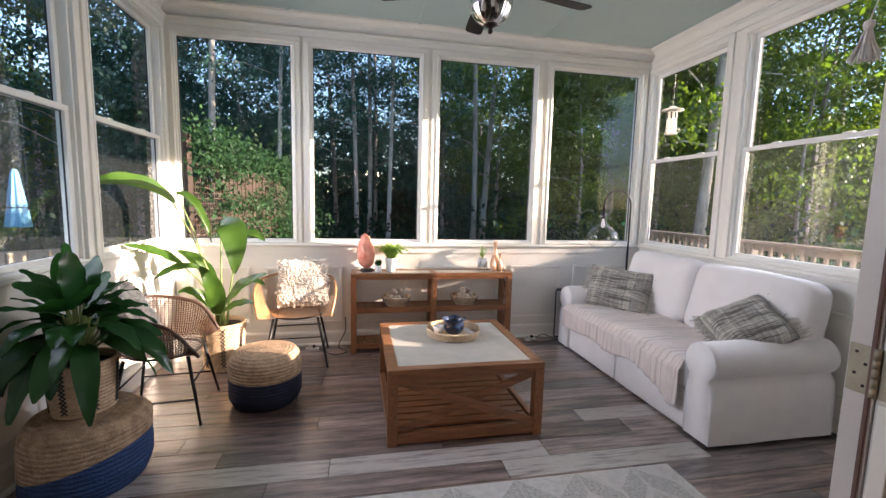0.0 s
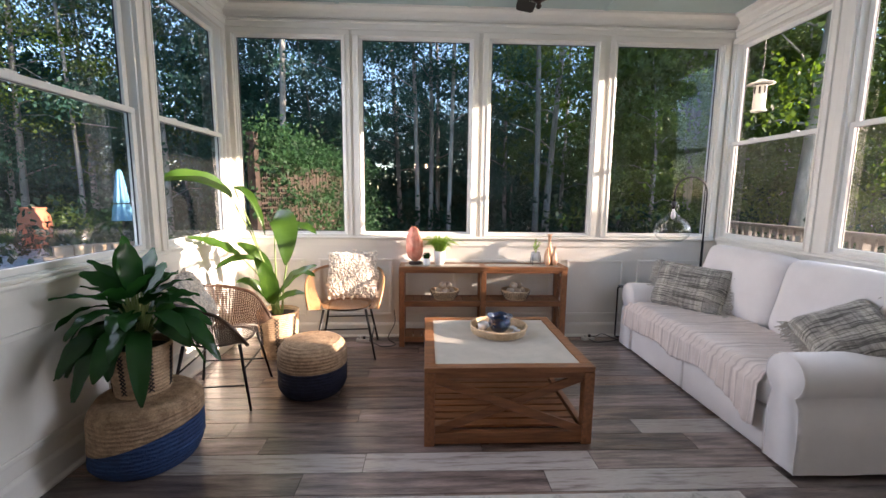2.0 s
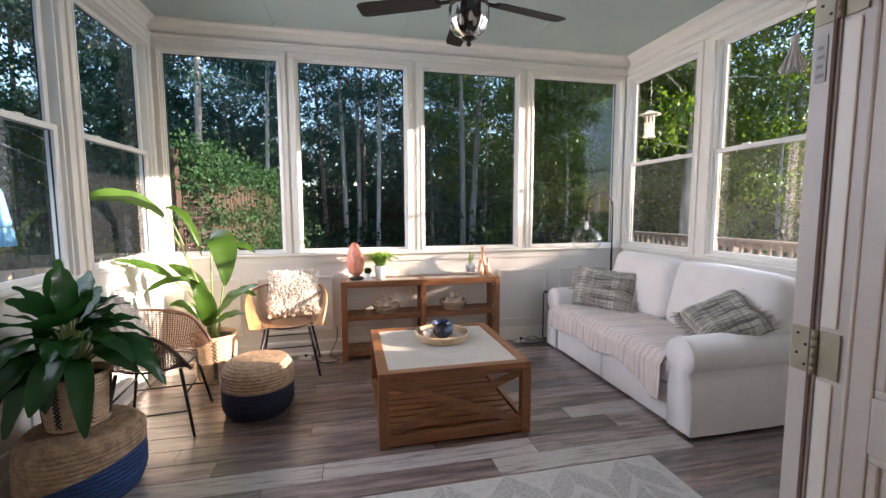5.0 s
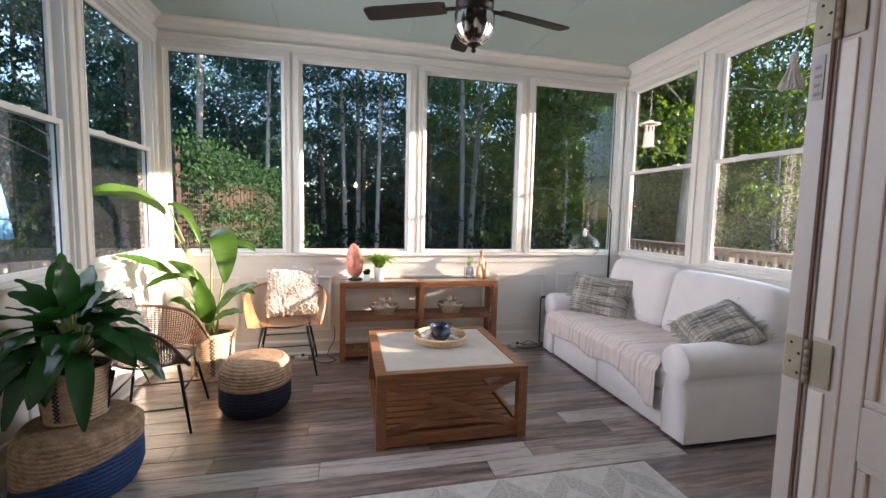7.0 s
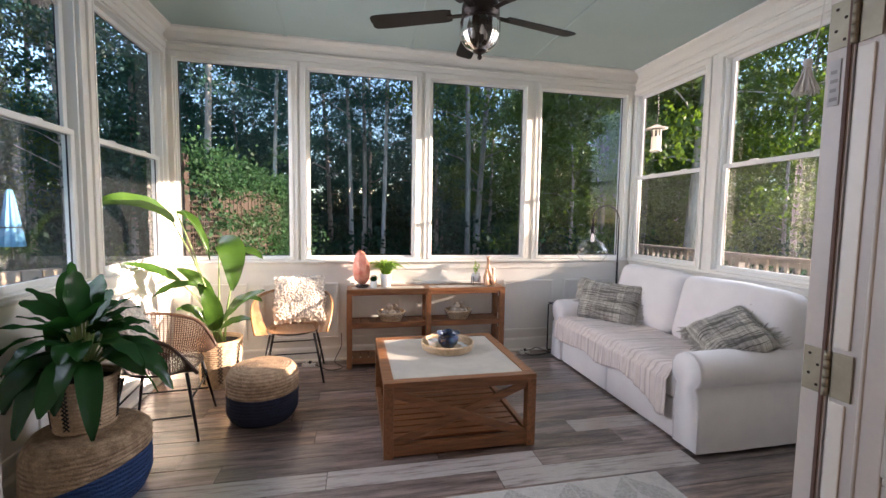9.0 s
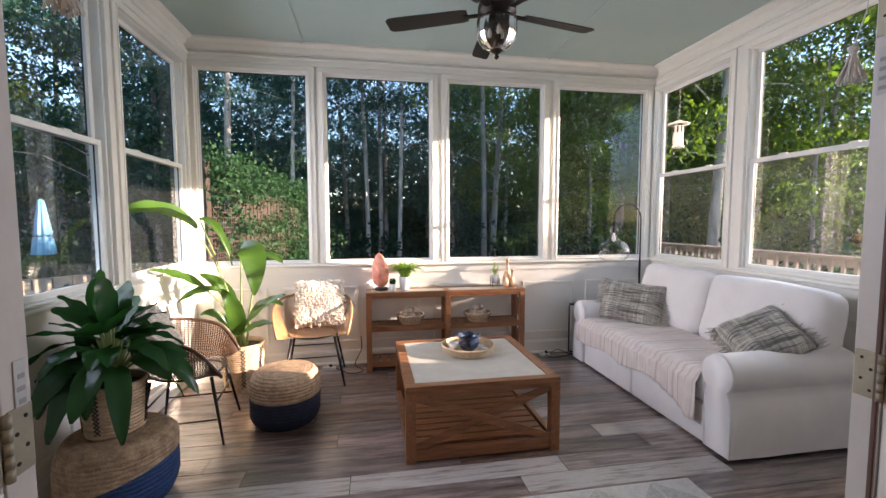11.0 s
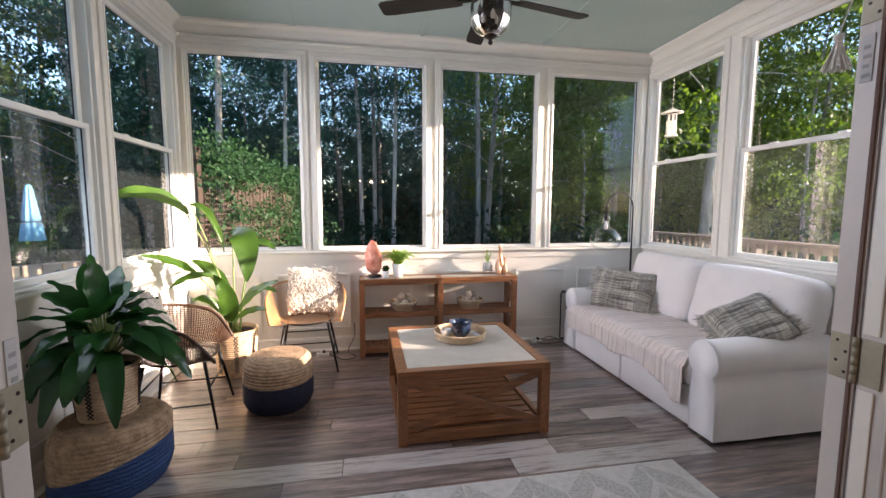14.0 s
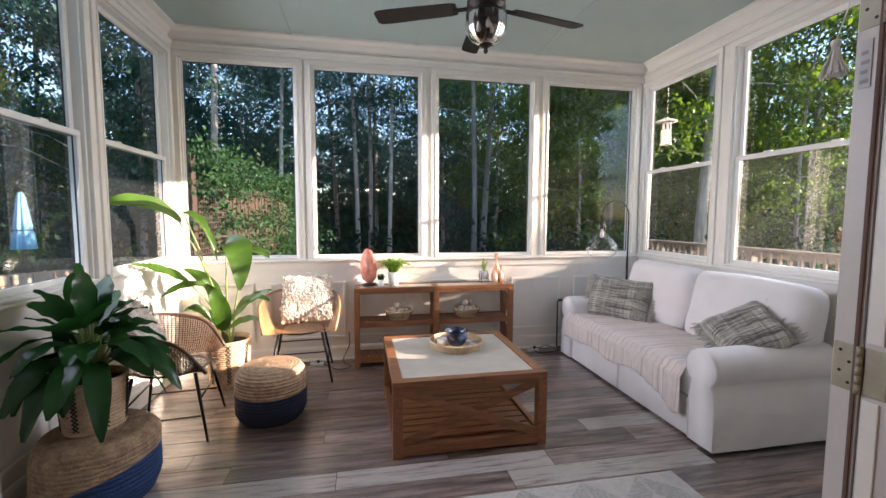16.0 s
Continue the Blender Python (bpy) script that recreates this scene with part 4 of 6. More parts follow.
def throw_pillow(m, w, h, t_, seed, label, sides):
    t = thing("throw_pillow", m, label, "pillow", "plaid pillows on the sofa")
    bm = bmesh.new()
    pillow_shape(bm, w, h, t_, 20, 0.25, seed)
    part("cover", bm, PLAID, t, smooth=True)
    bm = bmesh.new()
    r = random.Random(seed)
    for s in sides:
        for k in range(46):
            y = (k / 45 - 0.5) * h * 0.96
            for q in range(2):
                a = Vector((s * w * 0.475, y + r.gauss(0, 0.004), r.gauss(0, 0.006)))
                l = r.uniform(0.035, 0.075)
                b = a + Vector((s * l, r.gauss(0, 0.018), r.gauss(0, 0.020)))
                tube(bm, [a, a.lerp(b, 0.5) + Vector((0, r.gauss(0, 0.006), r.gauss(0, 0.008))), b], [0.0035, 0.0035, 0.002], 4)
    tagged(part("fringe", bm, FRINGE, t, "frayed cream fringe"), kind="stuff")


# ---- floor lamp ----
def floor_lamp():
    t = thing("floor_lamp", pose(2.835, 3.95, 0), "black arched floor lamp with a clear glass globe in the corner", "lamp")
    bm = bmesh.new()
    lathe(bm, [(0, 0), (0.125, 0), (0.128, 0.008), (0.12, 0.02), (0.02, 0.026), (0.012, 0.05), (0, 0.05)], 32)
    part("base", bm, BLACKMETAL, t, smooth=True)
    bm = bmesh.new()
    tube(bm, [(0, 0, 0.04), (0, 0, 0.98)], 0.011, 10)
    part("pole", bm, BLACKMETAL, t, smooth=True)
    bm = bmesh.new()
    pts = [(0, 0, 0.96), (0, 0, 1.40)] + [(-0.155 + 0.155 * math.cos(a), 0, 1.43 + 0.155 * math.sin(a)) for a in [math.pi * k / 14 for k in range(15)]] + [(-0.31, 0, 1.36)]
    tube(bm, pts, 0.0075, 10)
    part("arched_neck", bm, BLACKMETAL, t, smooth=True)
    bm = bmesh.new()
    lathe(bm, [(0, 0.0), (0.019, 0.0), (0.021, -0.05), (0.017, -0.075), (0, -0.075)], 20, (-0.31, 0, 1.36))
    part("lamp_holder", bm, BLACKMETAL, t, smooth=True)
    bm = bmesh.new()
    lathe(bm, [(0.026, -0.01), (0.040, -0.03), (0.045, -0.055), (0.034, -0.085), (0.032, -0.105), (0.064, -0.145), (0.120, -0.185), (0.155, -0.240), (0.160, -0.28),
               (0.145, -0.330), (0.100, -0.370), (0.06, -0.385)], 40, (-0.31, 0, 1.36))
    g = part("globe", bm, CLEAR, t, "clear blown glass globe", smooth=True)
    g.visible_shadow = False
    bm = bmesh.new()
    lathe(bm, [(0.011, -0.07), (0.012, -0.09), (0.019, -0.120), (0.022, -0.142), (0.016, -0.162), (0, -0.170)], 20, (-0.31, 0, 1.36))
    b = part("light_bulb", bm, CERAMIC, t, "unlit white bulb", smooth=True)


# ---- poufs ----
def pouf(x, y, r, H, band, low, label, tilt, sq=1.0):
    t = thing("pouf", pose(x, y, 0), label, "pouf", "braided poufs")
    def prof(z0, z1, n):
        out = []
        for k in range(n + 1):
            z = z0 + (z1 - z0) * k / n
            e = abs(z / H - 0.5) * 2
            rr = r * (1 - max(0, e - 0.55) ** 2 * 0.85) * (0.99 + 0.0045 * math.sin(z * 2 * math.pi / 0.021) + 0.008 * noise.noise((z * 30, r, 0)))
            out.append((rr, z))
        return out
    bm = bmesh.new()
    p = prof(0, band, 40)
    lathe(bm, [(0, 0)] + p, 48, wobble=0.02, squash=sq)
    for v in bm.verts:
        if v.co.z > 0.02:
            v.co.z += tilt * v.co.x * min(1, v.co.z / band)
    part("lower_half", bm, low, t, "dyed blue braid" if low == BLUE else "dyed navy braid", smooth=True)
    bm = bmesh.new()
    p = prof(band, H, 40)
    top = [(p[-1][0] * k, H + 0.012 * (1 - k) + 0.003 * math.sin(k * 55)) for k in [1 - j / 24 for j in range(1, 25)]]
    top[-1] = (0, H + 0.012)
    lathe(bm, p + top, 48, wobble=0.02, squash=sq)
    for v in bm.verts:
        v.co.z += tilt * v.co.x * max(0, 1 - (v.co.z - band) / (H - band))
    part("upper_half", bm, JUTE, t, "natural jute braid", smooth=True)
    return t


# ---- planters and plants ----
def basket(name, x, y, z, r0, r1, H, label, motifs, phase=0.0, group=""):
    t = thing(name, pose(x, y, z), label, "basket", group)
    bm = bmesh.new()
    n = 46
    outer = [(r0 + (r1 - r0) * (k / n) ** 0.8 + 0.0022 * math.sin(k * math.pi), H * k / n) for k in range(n + 1)]
    outer = [(rr + (0.0025 if k % 2 else 0), zz) for k, (rr, zz) in enumerate(outer)]
    lathe(bm, [(0, 0)] + outer + [(r1 + 0.004, H + 0.006), (r1 - 0.012, H + 0.004), (r1 - 0.014, H - 0.03)], 48, wobble=0.012)
    part("wall", bm, SEAGRASS, t, smooth=True)
    bm = bmesh.new()
    lathe(bm, [(0, H - 0.028), (r1 - 0.013, H - 0.03)], 32)
    part("soil", bm, SOIL, t)
    for k in range(motifs):
        a = 2 * math.pi * k / motifs + phase
        bm = bmesh.new()
        rows = 10
        for q in range(rows):
            z0 = H * (0.10 + 0.82 * q / rows)
            dz = H * 0.82 / rows
            for s in (-1, 1):
                pts = []
                for u in (0, 1):
                    aa = a + s * (0.10 if u else -0.10)
                    zz = z0 + dz * (1.3 if u else 0)
                    rr = r0 + (r1 - r0) * (zz / H) ** 0.8 + 0.004
                    pts.append((rr * math.cos(aa), rr * math.sin(aa), zz))
                tube(bm, pts, 0.0032, 5)
        part("cross_stitch", bm, BLACKCORD, t, "black zigzag stitching")
    return t


def broadleaf_plant(x, y, z, seed):
    t = thing("leafy_plant", pose(x, y, z), "bushy houseplant with long glossy dark green leaves in a basket", "plant")
    r = random.Random(seed)
    # tiers from the heart outwards: leaves, foot height, elevation at the foot, sag of the tip, length, width
    tiers = ((4, 0.29, 80, 0.04, 0.26, 0.130), (5, 0.27, 52, 0.18, 0.28, 0.104), (8, 0.23, 36, 0.34, 0.28, 0.100),
             (11, 0.18, 26, 0.55, 0.27, 0.100), (12, 0.13, 18, 0.80, 0.26, 0.098), (11, 0.09, 12, 1.05, 0.24, 0.094))
    turn = 0.4
    for tier, (count, foot, rise, sag, length, width) in enumerate(tiers):
        turn += 0.37
        for i in range(count):
            a = turn + 2 * math.pi * i / count + r.uniform(-0.22, 0.22)
            d = Vector((math.cos(a), math.sin(a), 0))
            e = radians(rise + r.uniform(-9, 9))
            L = length * r.uniform(0.85, 1.12)
            base = d * 0.014 + Vector((0, 0, max(0.0, foot - 0.16)))
            joint = d * (0.022 + 0.018 * tier) + Vector((0, 0, foot + r.uniform(-0.02, 0.03)))
            way = d * math.cos(e) + Vector((0, 0, math.sin(e)))
            side = Vector((-d.y, d.x, 0)) * r.gauss(0, 0.03)
            mid = joint + way * L * 0.52 + side
            tip = joint + way * L * 0.98 + side * 2 - Vector((0, 0, sag * L * r.uniform(0.8, 1.35)))
            wmin = XL + 0.02 - x                           # leaves fold back along the wall
            for p in (joint, mid, tip):
                p.x = max(p.x, wmin)
            bm = bmesh.new()
            tube(bm, [base, base.lerp(joint, 0.5) + Vector((0, 0, 0.015)), joint], [0.0075, 0.006, 0.0045], 5)
            part("stem", bm, STEM, t)
            bm = bmesh.new()
            facing = (-d.x * 0.9 + 0.25, -d.y * 0.9 - 0.5, 0.3) if tier == 0 else (r.gauss(0, 0.22), -0.12 + r.gauss(0, 0.22), 1)
            leaf_blade(bm, (joint, mid, tip), width * r.uniform(0.88, 1.12), 0.05, 0.98, 14, 0.005, facing, 0.0, 0.58)
            part("leaf", bm, HOUSELEAF, t, smooth=True)


def paradise_plant(x, y, z):
    t = thing("bird_of_paradise_plant", pose(x, y, z), "tall bird-of-paradise plant with broad paddle leaves in a basket", "plant")
    # foot of blade, bend, tip (from the pot's rim), width, fold, the way the blade faces
    leaves = [((-0.25, -0.21, 1.00), (-0.40, -0.40, 1.19), (-0.64, -0.56, 1.09), 0.20, 0.42, (0.1, -0.35, 0.9)),
              ((-0.22, -0.21, 1.07), (-0.08, -0.27, 1.06), (0.02, -0.26, 0.71), 0.10, 0.45, (0.5, -0.2, 0.7)),
              ((0.05, -0.14, 0.84), (0.22, -0.27, 0.90), (0.19, -0.32, 0.48), 0.25, 0.07, (0.3, -0.9, 0.55)),
              ((-0.23, -0.16, 0.53), (-0.34, -0.26, 0.65), (-0.52, -0.36, 0.70), 0.13, 0.16, (0.1, -0.45, 0.8)),
              ((-0.12, -0.14, 0.50), (-0.23, -0.25, 0.55), (-0.36, -0.31, 0.44), 0.10, 0.2, (0.1, -0.5, 0.8)),
              ((-0.01, -0.12, 0.12), (0.06, -0.21, 0.34), (-0.07, -0.26, 0.53), 0.17, 0.1, (0.2, -0.9, 0.3)),
              ((0.06, -0.11, 0.20), (0.22, -0.16, 0.40), (0.40, -0.21, 0.46), 0.12, 0.2, (0, -0.6, 0.8)),
              ((0.09, -0.06, 0.28), (0.22, -0.11, 0.44), (0.37, -0.16, 0.36), 0.11, 0.2, (0.1, -0.5, 0.8)),
              ((0.15, 0.04, 0.74), (0.24, 0.04, 0.79), (0.34, 0.04, 0.69), 0.10, 0.2, (0, -0.6, 0.8)),
              ((0.05, -0.14, 0.14), (0.18, -0.20, 0.24), (0.31, -0.26, 0.24), 0.10, 0.2, (0, -0.6, 0.8)),
              ((-0.05, 0.02, 0.34), (-0.14, -0.02, 0.56), (-0.30, -0.04, 0.62), 0.13, 0.15, (0.2, -0.7, 0.6)),
              ((-0.06, -0.10, 0.18), (-0.15, -0.18, 0.36), (-0.24, -0.22, 0.32), 0.11, 0.2, (0.1, -0.6, 0.8))]
    for i, (a, b, c, w, fold, facing) in enumerate(leaves):
        bm = bmesh.new()
        foot = Vector((0.03 * math.cos(i * 2.4), 0.03 * math.sin(i * 2.4), -0.03))
        A = Vector(a)
        tube(bm, [foot, foot.lerp(A, 0.35) + Vector((-a[0] * 0.10, -a[1] * 0.10, 0.03)), foot.lerp(A, 0.7) + Vector((-a[0] * 0.08, -a[1] * 0.08, 0.03)), A], [0.010, 0.008, 0.006, 0.004], 7)
        part("stem", bm, STEM, t, smooth=True)
        bm = bmesh.new()
        leaf_blade(bm, (a, b, c), w * 0.80, fold, 0.80, 54, 0.004, facing, 0.0014)
        part("leaf", bm, BOPLEAF, t, smooth=True)


# ---- rattan chairs ----
def rattan_chair(m, mat, label):
    """A tub armchair of open rattan weave on four slim metal legs; it faces -y."""
    t = thing("rattan_armchair", m, label, "chair", "rattan armchairs")
    S = 0.43

    def outline(a, w, d):                                  # a: -1 front left, 0 back, 1 front right
        s, sign = abs(a), (1 if a >= 0 else -1)
        if s <= 0.5:
            return Vector((sign * w * math.sin(s * math.pi) ** 0.85 if s > 0 else 0.0, d * math.cos(s * math.pi), 0))
        k = (s - 0.5) * 2
        return Vector((sign * w * (1 + 0.05 * math.sin(k * math.pi) - 0.10 * k ** 4), -d * 0.98 * k, 0))

    def rim(a):
        p = outline(a, 0.312, 0.275)
        back = max(0.0, math.cos(a * math.pi / 2))
        p.z = S + 0.018 + (0.165 + 0.125 * back ** 1.3) * (1 - max(0.0, (abs(a) - 0.66) / 0.34) ** 2.2)
        return p

    def shell(u, v):
        a = 2 * u - 1
        top, foot = rim(a), outline(a, 0.205, 0.215)
        foot.z = S + 0.004
        k = v ** 0.8
        p = foot.lerp(top, k)
        return (p.x, p.y, foot.z + (top.z - foot.z) * v ** 1.35)

    bm = bmesh.new()
    sheet(bm, shell, 72, 23)
    bmesh.ops.wireframe(bm, faces=bm.faces[:], thickness=0.0078, use_replace=True, use_even_offset=False, use_boundary=True)
    part("woven_back", bm, mat, t)
    bm = bmesh.new()

    def seat(u, v):
        x, y = 2 * u - 1, 2 * v - 1
        xx, yy = x * math.sqrt(max(0, 1 - y * y / 2)), y * math.sqrt(max(0, 1 - x * x / 2))
        return (xx * 0.15 + x * 0.062, yy * 0.16 + y * 0.07 - 0.01, S + 0.010 - 0.02 * (1 - xx * xx) * (1 - yy * yy))
    sheet(bm, seat, 40, 40)
    bmesh.ops.wireframe(bm, faces=bm.faces[:], thickness=0.0072, use_replace=True, use_even_offset=False, use_boundary=True)
    part("woven_seat", bm, mat, t)
    bm = bmesh.new()
    tube(bm, [rim(k / 30 - 1) for k in range(61)], 0.011, 8)
    part("rim", bm, mat, t, smooth=True)
    bm = bmesh.new()
    ring = [(0.20 * math.cos(a), 0.205 * math.sin(a) - 0.012, S - 0.008) for a in [2 * math.pi * k / 40 for k in range(41)]]
    tube(bm, ring, 0.008, 8, False)
    part("seat_ring", bm, BLACKMETAL, t, smooth=True)
    for s in (-1, 1):
        for f in (-1, 1):
            bm = bmesh.new()
            tube(bm, [(s * 0.175, f * 0.17 - 0.015, S - 0.008), (s * 0.255, f * 0.245 - 0.015, 0.0)], [0.012, 0.008], 8)
            part("leg", bm, BLACKMETAL, t, smooth=True)
        bm = bmesh.new()
        tube(bm, [(s * 0.225, -0.22 - 0.0, 0.16), (s * 0.225, 0.19, 0.16)], 0.006, 6)
        part("stretcher", bm, BLACKMETAL, t, smooth=True)
    for f in (-1, 1):
        bm = bmesh.new()
        tube(bm, [(-0.208, f * 0.195 - 0.015, 0.255), (0.208, f * 0.195 - 0.015, 0.255)], 0.006, 6)
        part("stretcher", bm, BLACKMETAL, t, smooth=True)
    return t


def shaggy_pillow(m, w, h, d, seed, label):
    t = thing("shaggy_pillow", m, label, "pillow", "shaggy pillows on the chairs")
    bm = bmesh.new()
    pillow_shape(bm, w, h, d, 16, 0.1, seed)
    base = [(v.co.copy(), v.normal.copy()) for v in bm.verts]
    faces = [(f.calc_center_median(), f.normal.copy()) for f in bm.faces]
    part("cover", bm, FLUFF, t, smooth=True)
    r = random.Random(seed)
    bm = bmesh.new()
    for c, n in faces:
        for k in range(4):
            p = c + Vector((r.gauss(0, 0.010), r.gauss(0, 0.010), 0)) - n * 0.004
            e = p + n * r.uniform(0.016, 0.030) + Vector((r.gauss(0, 0.013), r.gauss(0, 0.013), r.gauss(0, 0.006)))
            tube(bm, [p, p.lerp(e, 0.55) + n * 0.005, e], [0.0075, 0.0085, 0.004], 5)
    tagged(part("wool_surface", bm, FLUFF, t, "thick cream wool loops", smooth=True), kind="stuff")
    return t


def side_table():
    """A slim black frame that slides over the sofa's far arm."""
    t = thing("side_table", pose(2.085, 3.90, 0), "slim black metal side table behind the sofa arm", "table")
    for y in (0.0, 0.14):
        bm = bmesh.new()
        tube(bm, [(0.40, y, 0.008), (0.012, y, 0.008), (0.0, y, 0.020), (0.0, y, 0.505), (0.012, y, 0.517), (0.40, y, 0.517)], 0.0075, 8)
        part("side_frame", bm, BLACKMETAL, t, smooth=True)
    part("tabletop", boxes(((0.0, -0.005, 0.526), (0.41, 0.145, 0.536)), bevel=0.003), BLACKMETAL, t)


coffee_table()
side_table()
console()
sofa()
throw()
throw_pillow(pose(2.45, 3.50, 0.635, 0, 0, 0) @ pose(0, 0, 0, 60, 0, -50) @ pose(0, 0, 0, 0, 0, -3), 0.58, 0.42, 0.18, 3, "grey and cream plaid pillow with frayed ends on the sofa", (-1, 1))
throw_pillow(pose(2.51, 2.215, 0.655, 0, 0, 0) @ pose(0, 0, 0, 40, 0, -56) @ pose(0, 0, 0, 0, 0, 42), 0.41, 0.39, 0.19, 8, "tilted grey plaid pillow with fringe against the sofa arm", (-1, 1))
floor_lamp()
pouf(-0.605, 2.99, 0.240, 0.365, 0.200, NAVY, "round jute pouf with a navy lower half", 0.0)
pouf(-1.265, 2.235, 0.262, 0.355, 0.165, BLUE, "wide jute and blue pouf that carries a plant", 0.26)
basket("planter_basket", -1.275, 2.24, 0.369, 0.122, 0.140, 0.25, "woven seagrass basket with black stitching on a pouf", 7, 0.15, "stitched baskets")
broadleaf_plant(-1.275, 2.24, 0.61, 4)
basket("planter_basket", -1.08, 3.66, 0.0, 0.145, 0.172, 0.385, "tall woven seagrass basket with black stitching on the floor", 7, 0.5, "stitched baskets")
paradise_plant(-1.08, 3.66, 0.36)
rattan_chair(pose(-0.50, 3.755, 0, 0, 0, 4), RATTAN_L, "honey-coloured rattan tub chair on black metal legs")
rattan_chair(pose(-1.21, 2.91, 0, 0, 0, 96), RATTAN_D, "dark rattan tub chair on black metal legs beside the wall")
shaggy_pillow(pose(-0.455, 3.80, 0.675, 72, 0, 6), 0.43, 0.41, 0.13, 5, "shaggy cream pillow leaning in the light rattan chair")
shaggy_pillow(pose(-1.36, 2.88, 0.655, 66, 0, 100) @ pose(0, 0, 0, 0, 0, 12), 0.40, 0.38, 0.13, 6, "shaggy cream pillow leaning in the dark rattan chair")


# ---- on the console ----
def salt_lamp(x, y, z):
    t = thing("salt_lamp", pose(x, y, z), "unlit pink salt rock lamp on a dark wooden base", "lamp")
    bm = bmesh.new()
    lathe(bm, [(0, 0), (0.062, 0), (0.064, 0.012), (0.058, 0.024), (0, 0.024)], 28)
    part("base", bm, DARKWOOD, t, smooth=True)
    bm = bmesh.new()
    bmesh.ops.create_icosphere(bm, subdivisions=4, radius=1)
    for v in bm.verts:
        d = v.co.normalized()
        h = (d.z + 1) / 2
        n = noise.noise(d * 2.2) * 0.16 + noise.noise(d * 6) * 0.06
        w = 0.080 * (1.04 - 0.40 * h ** 2.0) * (1 + n)
        v.co = Vector((d.x * w / max(0.35, math.sqrt(1 - d.z * d.z * 0.85)) * math.sqrt(1 - d.z ** 4) - 0.02 * h, d.y * w * math.sqrt(1 - d.z ** 4) * 1.1, 0.022 + h * 0.335 + n * 0.02))
    part("rock", bm, SALT, t)


def pot_plant(name, x, y, z, r0, r1, H, mat, label):
    t = thing(name, pose(x, y, z), label, "plant")
    bm = bmesh.new()
    lathe(bm, [(0, 0), (r0, 0), (r0 + 0.002, 0.006), (r1, H), (r1 - 0.004, H + 0.002), (r1 - 0.006, H - 0.012)], 28)
    part("pot", bm, mat, t, smooth=True)
    bm = bmesh.new()
    lathe(bm, [(0, H - 0.01), (r1 - 0.005, H - 0.012)], 20)
    part("soil", bm, SOIL, t)
    return t


def grass_pot():
    t = pot_plant("fern_pot", 0.325, 3.955, 0.75, 0.042, 0.056, 0.125, CERAMIC, "bright green grassy fern in a white pot")
    r = random.Random(3)
    bm = bmesh.new()
    for k in range(170):
        a = r.uniform(0, 6.28)
        d = Vector((math.cos(a), math.sin(a), 0))
        l = r.uniform(0.14, 0.27)
        s = r.uniform(0.2, 1.0)
        p0 = Vector((0, 0, 0.115)) + d * r.uniform(0, 0.035)
        leaf_blade(bm, (p0, p0 + d * l * 0.35 * s + Vector((0, 0, l * 0.7)), p0 + d * l * 0.85 * s + Vector((0, 0, l * (0.75 - 0.45 * s)))), 0.010, 0.1, 0.8, 4)
    part("fern_leaves", bm, GRASSLEAF, t)


def cactus_pot():
    t = pot_plant("cactus_pot", 0.205, 3.905, 0.75, 0.030, 0.033, 0.062, CERAMIC, "small dark succulent in a white pot")
    r = random.Random(4)
    bm = bmesh.new()
    for k in range(26):
        a = k * 2.4
        d = Vector((math.cos(a), math.sin(a), 0))
        f = k / 26
        p0 = Vector((0, 0, 0.05)) + d * 0.012
        leaf_blade(bm, (p0, p0 + d * 0.02 * f + Vector((0, 0, 0.03)), p0 + d * 0.04 * f + Vector((0, 0, 0.075 - 0.03 * f))), 0.012, 0.2, 0.8, 4)
    part("succulent_leaves", bm, HOUSELEAF, t)


def stand_pot():
    t = pot_plant("stand_pot", 1.235, 3.96, 0.795, 0.040, 0.043, 0.072, GREYPOT, "grey pot with a small plant on a wire stand")
    bm = bmesh.new()
    for sx in (-1, 1):
        for sy in (-1, 1):
            tube(bm, [(sx * 0.036, sy * 0.036, -0.045), (sx * 0.036, sy * 0.036, 0.05)], 0.0028, 6)
        tube(bm, [(sx * 0.036, -0.036, -0.004), (sx * 0.036, 0.036, -0.004)], 0.0028, 6)
        tube(bm, [(-0.036, sx * 0.036, -0.004), (0.036, sx * 0.036, -0.004)], 0.0028, 6)
    part("wire_stand", bm, BLACKMETAL, t, "thin black wire stand")
    r = random.Random(5)
    bm = bmesh.new()
    for k in range(5):
        a = k * 1.3
        top = Vector((0.028 * math.cos(a), 0.028 * math.sin(a), r.uniform(0.13, 0.20)))
        tube(bm, [(0, 0, 0.06), top * 0.6 + Vector((0, 0, 0.02)), top], 0.0022, 4)
        for q in range(7):
            p = Vector((0, 0, 0.06)).lerp(top, 0.35 + q * 0.1)
            b = r.uniform(0, 6.28)
            e = p + Vector((math.cos(b) * 0.022, math.sin(b) * 0.022, 0.010))
            leaf_blade(bm, (p, p.lerp(e, 0.5) + Vector((0, 0, 0.004)), e), 0.014, 0.1, 0.8, 4)
    part("sprigs", bm, GRASSLEAF, t)


